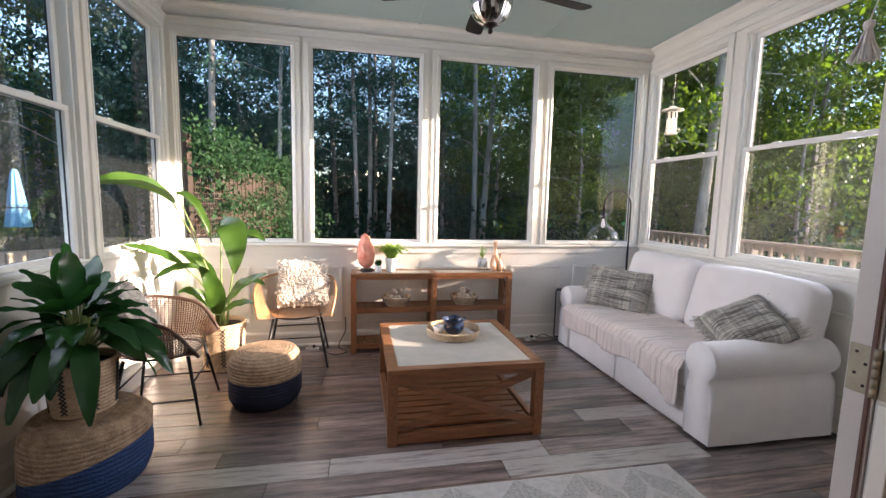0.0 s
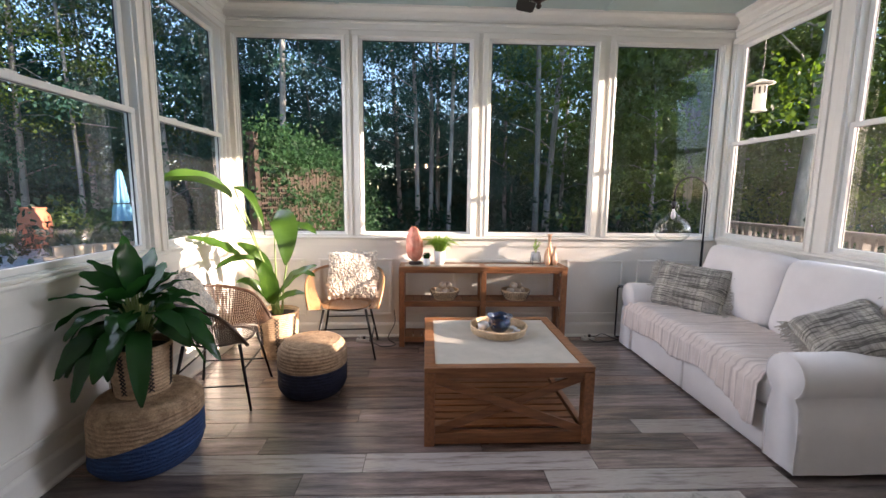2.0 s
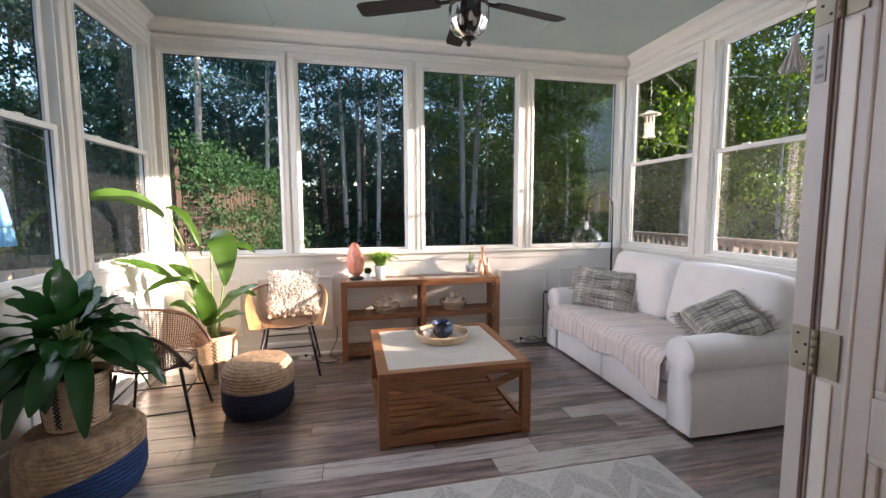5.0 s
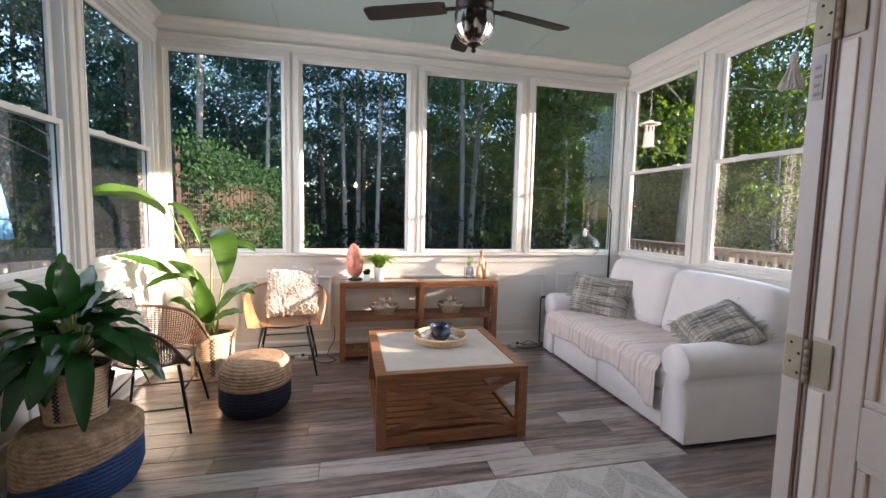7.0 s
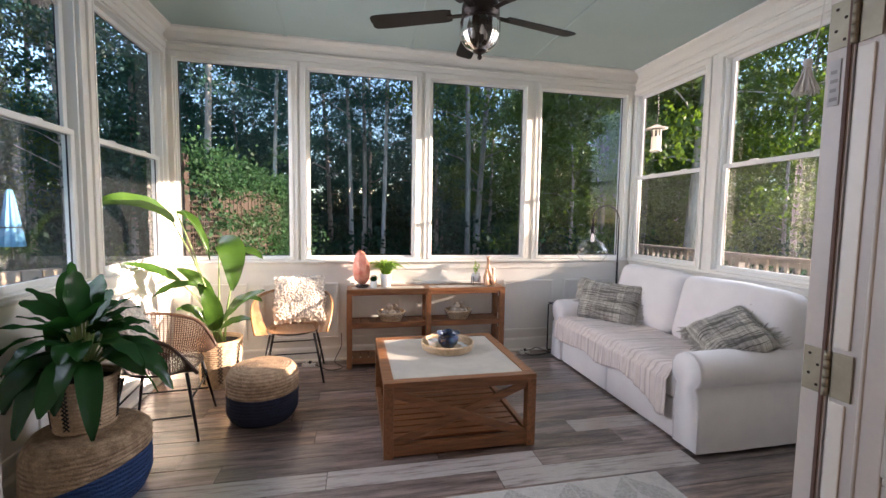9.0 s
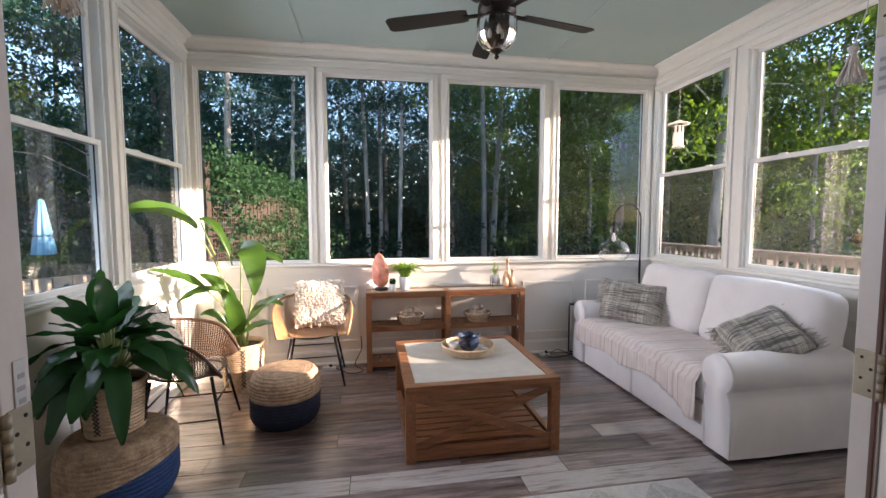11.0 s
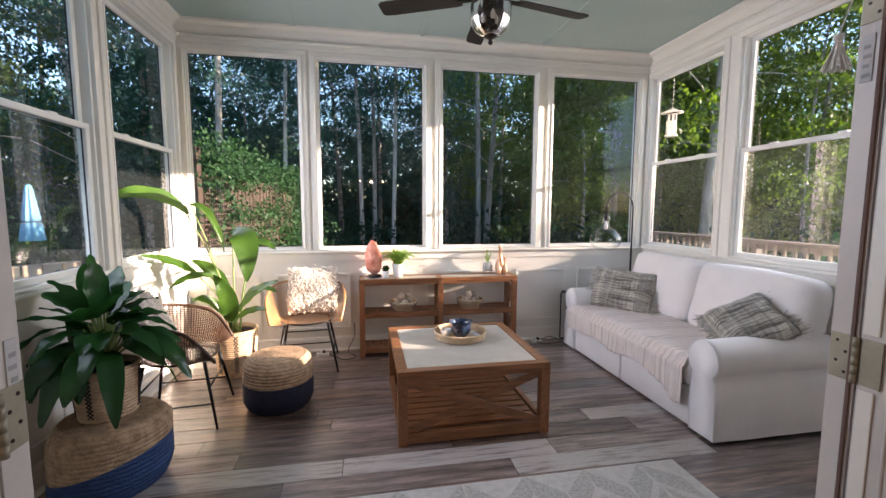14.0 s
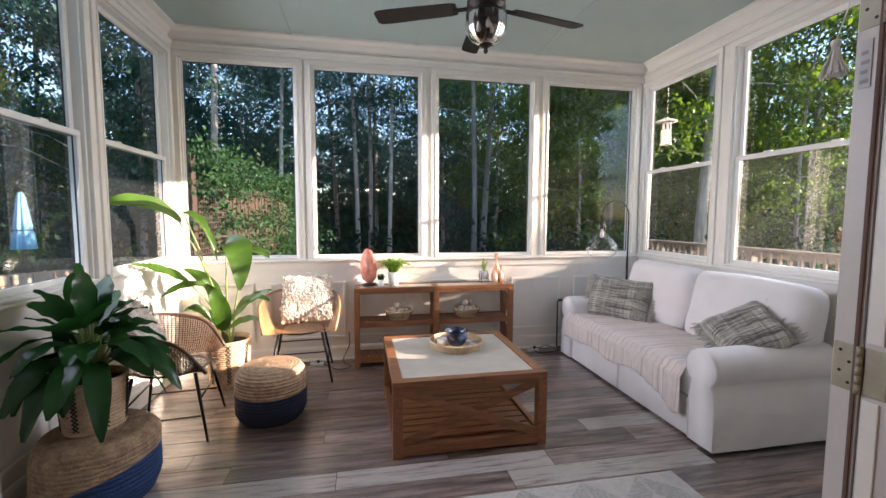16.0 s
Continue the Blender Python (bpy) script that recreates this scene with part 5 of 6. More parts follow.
def bottle_vase(x, y, s, label):
    t = thing("bottle_vase", pose(x, y, 0.75), label, "vase", "copper bottle vases")
    bm = bmesh.new()
    lathe(bm, [(0, 0), (0.030 * s, 0), (0.042 * s, 0.03 * s), (0.044 * s, 0.07 * s), (0.034 * s, 0.115 * s), (0.018 * s, 0.16 * s), (0.0135 * s, 0.20 * s), (0.0145 * s, 0.245 * s),
               (0.024 * s, 0.268 * s), (0.021 * s, 0.268 * s), (0.012 * s, 0.24 * s)], 28, wobble=0.05)
    part("body", bm, COPPER, t, smooth=True)


def ball_basket(x, y, z, seed):
    t = thing("bowl_basket", pose(x, y, z), "shallow woven bowl basket on the console shelf", "basket", "bowl baskets")
    n = 9
    for k in range(n):
        bm = bmesh.new()
        f = k / (n - 1)
        r = 0.085 + 0.045 * f ** 0.7
        tube(bm, [(r * math.cos(a), r * math.sin(a), 0.006 + 0.082 * f) for a in [2 * math.pi * q / 40 for q in range(41)]], 0.0065, 6, False)
        part("coil", bm, PALEWICKER, t, smooth=True)
    bm = bmesh.new()
    lathe(bm, [(0, 0.002), (0.086, 0.004), (0.126, 0.085)], 32)
    part("lining", bm, PALEWICKER, t, smooth=True)
    bm = bmesh.new()
    for q in range(40):                                    # dark stitches over the coils
        a = 2 * math.pi * q / 40
        for k in range(2, 8, 2):
            r = 0.0925 + 0.045 * ((k + (q % 2)) / 8) ** 0.7
            zz = 0.006 + 0.082 * (k + (q % 2)) / 8
            beam(bm, (r * math.cos(a), r * math.sin(a), zz - 0.005), ((r + 0.003) * math.cos(a), (r + 0.003) * math.sin(a), zz + 0.005), 0.004, 0.006, 0, up=(math.cos(a), math.sin(a), 0))
    tagged(part("stitches", bm, DARKWOOD, t, "small dark stitches"), kind="stuff")
    r = random.Random(seed)
    for k, (dx, dy, dz, rad) in enumerate(((-0.055, -0.02, 0.085, 0.034), (0.01, -0.045, 0.075, 0.036), (0.06, 0.0, 0.078, 0.033), (-0.01, 0.045, 0.078, 0.035),
                                           (-0.02, -0.01, 0.132, 0.035), (0.035, 0.02, 0.128, 0.031))):
        bm = bmesh.new()
        bmesh.ops.create_icosphere(bm, subdivisions=3, radius=rad)
        for v in bm.verts:
            v.co *= 1 + 0.05 * noise.noise(v.co * 60 + Vector((k, seed, 0)))
        o = tagged(part("decor_ball", bm, WOODBALL, None, smooth=True), "pale vine decor ball in a basket", "ball", "decor balls")
        o.location = (x + dx, y + dy, z + dz)


salt_lamp(0.100, 3.965, 0.75)
grass_pot()
cactus_pot()
stand_pot()
bottle_vase(1.365, 3.965, 1.08, "tall copper bottle vase on the console")
bottle_vase(1.335, 3.905, 0.62, "small copper bottle vase beside a taller one")
bottle_vase(1.402, 3.915, 0.66, "small copper bottle vase beside a taller one")
ball_basket(0.375, 3.92, 0.425, 1)
ball_basket(1.045, 3.92, 0.425, 2)

# ---- on the coffee table ----
def tray():
    t = thing("round_tray", pose(0.705, 2.875, 0.46), "round pale wicker tray on the coffee table", "tray")
    bm = bmesh.new()
    lathe(bm, [(0, 0.0), (0.180, 0.0), (0.184, 0.006), (0, 0.006)], 48)
    part("bottom", bm, PALEWICKER, t, smooth=True)
    bm = bmesh.new()
    for k in range(6):
        r = 0.182 + 0.0022 * k
        tube(bm, [(r * math.cos(a), r * math.sin(a), 0.008 + 0.0085 * k) for a in [2 * math.pi * q / 56 for q in range(57)]], 0.0058, 6, False)
    part("rim", bm, PALEWICKER, t, smooth=True)
    b = thing("serving_bowl", pose(0.712, 2.885, 0.4665), "navy glazed stoneware bowl with a wavy rim", "bowl")
    bm = bmesh.new()
    lathe(bm, [(0, 0), (0.048, 0), (0.052, 0.006), (0.070, 0.03), (0.078, 0.055), (0.073, 0.080), (0.072, 0.088), (0.086, 0.106), (0.089, 0.108), (0.080, 0.100), (0.066, 0.082),
               (0.070, 0.055), (0.055, 0.02), (0, 0.014)], 44)
    for v in bm.verts:
        if v.co.z > 0.09:
            v.co.z += 0.004 * math.sin(6 * math.atan2(v.co.y, v.co.x))
    part("body", bm, NAVYGLAZE, b, smooth=True)
    r = random.Random(9)
    for k, (x, y, w, a) in enumerate(((-0.115, 0.02, 0.045, 20), (-0.10, -0.05, 0.05, 60), (-0.06, 0.10, 0.05, 10), (0.09, -0.085, 0.05, 35), (0.125, -0.02, 0.045, 75),
                                      (0.11, 0.06, 0.05, 15), (0.02, -0.125, 0.045, 50))):
        bm = boxes(((-w / 2, -w / 2, 0), (w / 2, w / 2, 0.008)), bevel=0.002)
        o = tagged(part("small_tile", bm, PAPER), "small white patterned tile piece on the tray", "tile", "small tiles on the tray")
        o.matrix_basis = pose(0.705 + x, 2.875 + y, 0.468 + (0.006 if k == 4 else 0), 6 if k == 4 else 0, -10 if k == 3 else 0, a)
    cup = thing("small_cup", pose(0.705 - 0.105, 2.875 + 0.015, 0.4765), "small white cup on the tray", "cup")
    bm = bmesh.new()
    lathe(bm, [(0, 0), (0.026, 0), (0.034, 0.012), (0.038, 0.045), (0.036, 0.045), (0.031, 0.012), (0, 0.006)], 28)
    part("body", bm, CERAMIC, cup, smooth=True)


tray()

# ---- rug ----
def rug():
    X0, X1, Y0, Y1 = -0.75, 1.715, 0.86, 1.885
    t = thing("area_rug", pose(0, 0, 0), "cream wool rug with a raised taupe slanted block pattern", "rug")
    bm = bmesh.new()
    def fn(u, v):
        x, y = X0 + (X1 - X0) * u, Y0 + (Y1 - Y0) * v
        e = min(u * (X1 - X0), (1 - u) * (X1 - X0), v * (Y1 - Y0), (1 - v) * (Y1 - Y0))
        z = 0.0145 if e > 0.012 else 0.001 + 0.0135 * math.sqrt(max(0, e) / 0.012)
        return (x, y, z + 0.0012 * noise.noise((x * 50, y * 50, 0)))
    sheet(bm, fn, 150, 64)
    part("rug_body", bm, RUG, t, smooth=True)
    bm = bmesh.new()
    r = random.Random(2)
    W, H = 0.165, 0.215
    for i in range(int((X1 - X0 - 0.12) / W)):
        lean = 0.085 if i % 2 else -0.085
        for j in range(int((Y1 - Y0 - 0.10) / H)):
            cx, cy = X1 - 0.07 - (i + 0.5) * W, Y1 - 0.06 - (j + 0.5) * H
            h, w = H * 0.36 + r.gauss(0, 0.006), W * 0.47
            q = ((-w, -h - lean), (w, -h + lean), (w, h + lean), (-w, h - lean))
            if any(not (Y0 + 0.02 < cy + v < Y1 - 0.02) for _, v in q):
                q = tuple((u, max(Y0 + 0.02 - cy, min(Y1 - 0.02 - cy, v))) for u, v in q)
            bm.faces.new([bm.verts.new((cx + u + r.gauss(0, 0.004), cy + v + r.gauss(0, 0.004), 0.0164)) for u, v in q])
    tagged(part("raised_pattern", bm, RUG2, t, "taupe carved slanted blocks"), kind="stuff")


rug()

# ---- ceiling fan ----
def fan():
    x, y = 0.87, 2.75
    t = thing("ceiling_fan", pose(x, y, 0), "dark bronze ceiling fan with espresso blades and a glass light bowl", "fan")
    bm = bmesh.new()
    lathe(bm, [(0, 3.049), (0.075, 3.049), (0.072, 3.015), (0.03, 2.985), (0, 2.985)], 32)
    part("canopy", bm, BRONZE, t, smooth=True)
    bm = bmesh.new()
    tube(bm, [(0, 0, 2.99), (0, 0, 2.91)], 0.014, 12)
    part("down_rod", bm, BRONZE, t, smooth=True)
    bm = bmesh.new()
    lathe(bm, [(0, 2.915), (0.05, 2.91), (0.12, 2.885), (0.13, 2.85), (0.13, 2.80), (0.10, 2.785), (0.10, 2.775), (0.135, 2.765), (0.137, 2.752), (0, 2.75)], 36)
    part("motor", bm, BRONZE, t, smooth=True)
    for k in range(5):
        a = 12 + k * 72
        bm = bmesh.new()
        m = pose(0, 0, 2.812, 0, 0, a)
        box(bm, (0.10, -0.022, -0.004), (0.23, 0.022, 0.004), 0.003, m)
        iron = part("blade_iron", bm, BRONZE, t)
        bm = bmesh.new()
        outline = [(0.20, -0.05), (0.24, -0.060), (0.70, -0.070), (0.765, -0.066), (0.785, -0.048), (0.785, 0.048), (0.765, 0.066), (0.70, 0.070), (0.24, 0.060), (0.20, 0.05)]
        up = [bm.verts.new((px, py, 0.004)) for px, py in outline]
        lo = [bm.verts.new((px, py, -0.004)) for px, py in outline]
        bm.faces.new(up)
        bm.faces.new(lo[::-1])
        for i in range(len(outline)):
            bm.faces.new((up[i], lo[i], lo[(i + 1) % len(outline)], up[(i + 1) % len(outline)]))
        bmesh.ops.transform(bm, matrix=m @ pose(0, 0, 0.008, 12, 0, 0), verts=bm.verts)
        bmesh.ops.recalc_face_normals(bm, faces=bm.faces)
        part("blade", bm, BLADE, t)
    bm = bmesh.new()
    prof = [(0.132, 2.752), (0.138, 2.72), (0.138, 2.68), (0.126, 2.64), (0.098, 2.60), (0.062, 2.572), (0.020, 2.56)]
    lathe(bm, prof, 60)
    for v in bm.verts:                                     # fluted glass
        r_ = math.hypot(v.co.x, v.co.y)
        f = 1 + 0.022 * math.cos(20 * math.atan2(v.co.y, v.co.x))
        v.co.x *= f
        v.co.y *= f
    g = part("glass_bowl", bm, SMOKE, t, "fluted smoky glass bowl", smooth=True)
    g.visible_shadow = False
    bm = bmesh.new()
    lathe(bm, [(0, 2.592), (0.040, 2.584), (0.050, 2.570), (0.036, 2.558), (0.016, 2.548), (0.012, 2.536), (0.018, 2.526), (0.011, 2.514), (0, 2.508)], 24)
    part("finial", bm, BRONZE, t, smooth=True)
    for k in range(3):
        a = radians(30 + 120 * k)
        bm = bmesh.new()
        lathe(bm, [(0.012, 2.60), (0.014, 2.64), (0.013, 2.655), (0, 2.655)], 14, (0.05 * math.cos(a), 0.05 * math.sin(a), 0))
        part("socket", bm, BRONZE, t, smooth=True)
        bm = bmesh.new()
        lathe(bm, [(0.009, 2.656), (0.017, 2.675), (0.015, 2.70), (0.004, 2.725), (0, 2.727)], 16, (0.05 * math.cos(a), 0.05 * math.sin(a), 0))
        part("bulb", bm, CERAMIC, t, "unlit candle bulb", smooth=True)
    bm = bmesh.new()
    tube(bm, [(0, 0, 2.752), (0, 0, 2.58)], 0.008, 8)
    part("centre_stem", bm, BRONZE, t)


fan()

# ---- the doorway ----
def doorway():
    Y0, Y1 = YF - TS, YF
    bm = bmesh.new()
    box(bm, (DX0 - 0.0295, Y0, 0), (DX0, Y1, DZ), 0.002)
    box(bm, (DX1, Y0, 0), (DX1 + 0.0295, Y1, DZ), 0.002)
    box(bm, (DX0 - 0.0295, Y0, DZ + 0.0005), (DX1 + 0.0295, Y1, DZ + 0.0295), 0.002)
    structure("door_frame", bm, DOORPAINT, "cream painted double door frame with brown weatherstrip")
    bm = bmesh.new()
    for x0, x1 in ((DX1 - 0.005, DX1 - 0.0005),):
        box(bm, (x0, Y0 + 0.004, 0.0), (x1, Y0 + 0.013, DZ - 0.001), 0.003)
    structure("weatherstrip", bm, SEAL, "brown weatherstrip along the door frame")
    bm = bmesh.new()
    for a, b in ((DX0 - 0.10, DX0 - 0.031), (DX1 + 0.031, DX1 + 0.10)):
        box(bm, (a, Y1 + 0.0005, 0.142), (b, Y1 + 0.018, DZ + 0.10), 0.003)
        box(bm, (a, Y0 - 0.018, 0.0), (b, Y0 - 0.0005, DZ + 0.10), 0.003)
    structure("trim", bm, WHITE, "white casing round the doorway")
    for s, x in ((1, DX1), (-1, DX0)):                     # the two doors stand open into the house
        name = "door_1" if s > 0 else "door_2"
        hinge_y = Y0 + 0.001
        d = thing(name, pose(x, hinge_y, 0, 0, 0, -90 if s > 0 else -90), "cream panelled door standing open into the house", "", "", "structure")
        # local x runs away from the opening into the house; local y across its thickness
        th = 0.044
        y0, y1 = (-0.002 - th, -0.002) if s < 0 else (0.002, 0.002 + th)
        bm = bmesh.new()
        W = 0.80
        for lo, hi in (((0.004, 0.008), (0.11, 2.04)), ((W - 0.11, 0.008), (W, 2.04)), ((0.11, 0.008), (W - 0.11, 0.22)), ((0.11, 1.92), (W - 0.11, 2.04)), ((0.11, 0.90), (W - 0.11, 1.02))):
            box(bm, (lo[0], y0, lo[1]), (hi[0], y1, hi[1]), 0.003)
        part("stiles_and_rails", bm, DOORPAINT, d)
        face, out = (y0, -1) if s > 0 else (y1, 1)         # strips on the face that shows in the opening
        for z0, z1 in ((0.02, 0.178), (0.302, 1.018), (1.142, 1.798), (1.922, 2.03)):
            lo, hi = sorted((face + out * 0.0003, face + out * 0.005))
            part("edge_strip", boxes(((0.010, lo, z0), (0.040, hi, z1)), bevel=0.0022), WHITE, d, "cream strip cut out round the hinges")
        bm = bmesh.new()
        tube(bm, [(0.066, face, 0.01), (0.066, face, 2.038)], 0.0042, 10)
        part("edge_bead", bm, DOORPAINT, d, smooth=True)
        for z0, z1 in ((0.22, 0.90), (1.02, 1.92)):
            bm = boxes(((0.11, y0 + 0.012, z0), (W - 0.11, y1 - 0.012, z1)))
            part("door_panel", bm, DOORPAINT, d)
            bm = bmesh.new()
            for f0, f1 in ((y0 + 0.004, y0 + 0.013), (y1 - 0.013, y1 - 0.004)):
                for lo, hi in (((0.11, z0), (W - 0.11, z0 + 0.018)), ((0.11, z1 - 0.018), (W - 0.11, z1)), ((0.11, z0 + 0.018), (0.128, z1 - 0.018)), ((W - 0.128, z0 + 0.018), (W - 0.11, z1 - 0.018))):
                    box(bm, (lo[0], f0, lo[1]), (hi[0], f1, hi[1]), 0.004)
            part("panel_bead", bm, DOORPAINT, d)
        for z in (0.24, 1.08, 1.86):
            h = thing("door_hinge", pose(x, hinge_y, z), "brushed nickel butt hinge on the door frame", "hinge", "door hinges")
            i = -s
            bm = bmesh.new()
            box(bm, (min(0, i * 0.0035) + (0 if i > 0 else 0), 0.006, -0.052), (max(0, i * 0.0035), 0.050, 0.052), 0.001)
            part("leaf_on_frame", bm, NICKEL, h)
            for yy, zz in ((0.018, -0.035), (0.036, -0.012), (0.018, 0.012), (0.036, 0.035)):
                bm = bmesh.new()
                tube(bm, [(i * 0.003, yy, zz), (i * 0.0045, yy, zz)], 0.0035, 10)
                part("screw", bm, BRONZE, h, "dark screw head")
            bm = bmesh.new()
            for q in range(5):
                tube(bm, [(i * 0.006, -0.002, -0.052 + q * 0.0208), (i * 0.006, -0.002, -0.052 + q * 0.0208 + 0.0198)], 0.0065, 12)
            part("knuckle", bm, NICKEL, h, smooth=True)
            bm = bmesh.new()
            box(bm, (min(0, i * 0.0032), -0.050, -0.052), (max(0, i * 0.0032), -0.010, 0.052), 0.001)
            part("leaf_on_door", bm, NICKEL, h)
    for x, i, z in ((DX1, -1, 1.735), (DX0, 1, 1.155)):       # maker's stickers, unreadable
        st = thing("frame_sticker", pose(x + i * 0.0015, Y0 + 0.034, z), "faded white sticker on the door frame", "sticker", "stickers")
        part("backing", boxes(((-0.0008, -0.011, -0.05), (0.0008, 0.011, 0.05))), STICKER, st)
        for k in range(4):
            part("print_bar", boxes(((-0.0012, -0.008 + 0.003 * (k % 2), -0.04 + k * 0.02), (0.0012, 0.008, -0.032 + k * 0.02))), INK, st)
    # garland with a cotton tassel on the door frame
    for x, y, z, s in ((DX1 + 0.012, YF + 0.05, 1.77, -1), (DX0 + 0.05, YF + 0.05, 1.80, 1)):
        ta = thing("tassel", pose(x, y, z) @ Matrix.Diagonal((0.72, 0.72, 0.72, 1)), "white cotton tassel hanging on a cord", "tassel", "tassels")
        bm = bmesh.new()
        r = random.Random(4)
        for k in range(70):
            a = r.uniform(0, 6.28)
            q = r.uniform(0.1, 1)
            tube(bm, [(0.004 * math.cos(a), 0.004 * math.sin(a), 0.05), (0.018 * q * math.cos(a), 0.018 * q * math.sin(a), 0.0), (0.040 * q * math.cos(a), 0.040 * q * math.sin(a), -0.055 + 0.012 * r.random())], 0.0026, 4)
        tagged(part("cotton_skirt", bm, COTTON, ta), kind="stuff")
        bm = bmesh.new()
        lathe(bm, [(0, 0.066), (0.012, 0.06), (0.014, 0.05), (0.010, 0.038), (0, 0.036)], 16)
        part("knot", bm, COTTON, ta, smooth=True)
        if s < 0:
            bm = bmesh.new()
            tube(bm, [(0.0, -0.02, -0.03), (0.05, -0.14, -0.005), (0.10, -0.36, 0.05)], 0.0018, 5)
            part("loose_cord", bm, COTTON, ta)
        bm = bmesh.new()
        tube(bm, [(0, 0, 0.06), (-s * 0.02, -0.015, 0.16), (-s * 0.03, -0.03, (DZ - z + 0.01) / 0.72)], 0.002, 5)
        part("cord", bm, COTTON, ta)


doorway()

# ---- cables ----
def cable(points, label):
    bm = bmesh.new()
    pts = []
    P = [Vector(p) for p in points]
    for i in range(len(P) - 1):
        a, b, c, d = P[max(i - 1, 0)], P[i], P[i + 1], P[min(i + 2, len(P) - 1)]
        for k in range(8):
            t = k / 8
            pts.append(0.5 * ((2 * b) + (c - a) * t + (2 * a - 5 * b + 4 * c - d) * t * t + (3 * b - a - 3 * c + d) * t ** 3))
    pts.append(P[-1])
    tube(bm, pts, 0.0042, 6)
    tagged(part("power_cable", bm, CABLE, None, smooth=True), label, "cable", "cables")


cable([(1.80, 3.99, 0.03), (1.86, 3.96, 0.045), (1.95, 4.0, 0.05), (2.08, 3.95, 0.0055), (2.2, 3.98, 0.0055), (2.6, 3.95, 0.0055), (2.72, 3.95, 0.0055)], "loose black lamp cable along the baseboard")
cable([(1.78, 3.97, 0.02), (1.84, 3.90, 0.0055), (1.98, 3.92, 0.0055), (2.10, 3.97, 0.0055), (2.25, 4.02, 0.0055)], "loose black cable on the floor beside the sofa")
cable([(-0.10, 3.98, 0.30), (-0.10, 4.02, 0.16), (-0.16, 3.96, 0.03), (-0.08, 3.86, 0.0055), (-0.2, 3.80, 0.0055), (-0.34, 3.93, 0.02)], "black cable from the console to the outlet strip")


def outlet_strip(x, y, a):
    t = thing("outlet_strip", pose(x, y, 0, 0, 0, a), "white plastic power outlet strip on the floor", "outlet strip", "outlet strips")
    part("body", boxes(((-0.06, -0.022, 0), (0.06, 0.022, 0.026)), bevel=0.005), PLUG, t)
    for k in (-0.03, 0.015):
        part("plug", boxes(((k - 0.011, -0.011, 0.0262), (k + 0.011, 0.011, 0.052)), bevel=0.004), CABLE if k > 0 else PLUG, t)


outlet_strip(1.79, 3.98, 12)
outlet_strip(-0.40, 3.95, -8)

# ---- lit fixture in the house, seen mirrored in the panes ----
FX, FY, FZ = 0.18, -3.05, 2.10
fx = thing("bar_light", pose(FX, FY, FZ), "three-bulb bar light glowing in the room behind", "lamp")
part("bar", boxes(((-0.42, -0.02, 0.10), (0.42, 0.02, 0.14)), bevel=0.004), BRONZE, fx)
part("rod", boxes(((-0.012, -0.012, 0.141), (0.012, 0.012, 0.651)), bevel=0.002), BRONZE, fx)
for k in (-0.30, 0.0, 0.30):
    bm = bmesh.new()
    lathe(bm, [(0.012, 0.10), (0.014, 0.05), (0.028, 0.025), (0.032, 0.0), (0.022, -0.025), (0, -0.032)], 20, (k, 0, 0))
    part("bulb", bm, BULB, fx, "glowing warm bulb", smooth=True)
lamp = new("house_lamp", bpy.data.lights.new("house_lamp", "POINT"))
lamp.data.energy, lamp.data.color, lamp.data.shadow_soft_size = HOUSE_LAMP, (1.0, 0.80, 0.60), 0.03
lamp.location = (FX, FY + 0.06, FZ)


# ---- outside, close to the house ----
def bird_feeder():
    t = thing("bird_feeder", pose(3.44, 4.20, 2.23), "white hanging bird feeder outside the window", "bird feeder")
    bm = bmesh.new()
    lathe(bm, [(0, 0), (0.058, 0), (0.066, 0.006), (0.066, 0.02), (0.054, 0.024), (0.053, 0.25), (0, 0.25)], 28)
    part("tube", bm, FEEDER, t, smooth=True)
    bm = bmesh.new()
    lathe(bm, [(0.0, 0.315), (0.025, 0.308), (0.06, 0.285), (0.115, 0.268), (0.118, 0.262), (0.05, 0.262)], 28)
    part("roof", bm, FEEDER, t, smooth=True)
    for k in range(8):
        a = 2 * math.pi * k / 8
        bm = bmesh.new()
        beam(bm, (0.056 * math.cos(a), 0.056 * math.sin(a), 0.17), (0.056 * math.cos(a), 0.056 * math.sin(a), 0.235), 0.014, 0.005, 0.001, up=(math.cos(a), math.sin(a), 0))
        part("port", bm, BRONZE, t)
    bm = bmesh.new()
    tube(bm, [(0, 0, 0.31), (0.01, 0, 0.45), (0, 0, 0.95)], 0.003, 5)
    part("hanger", bm, BLACKMETAL, t)


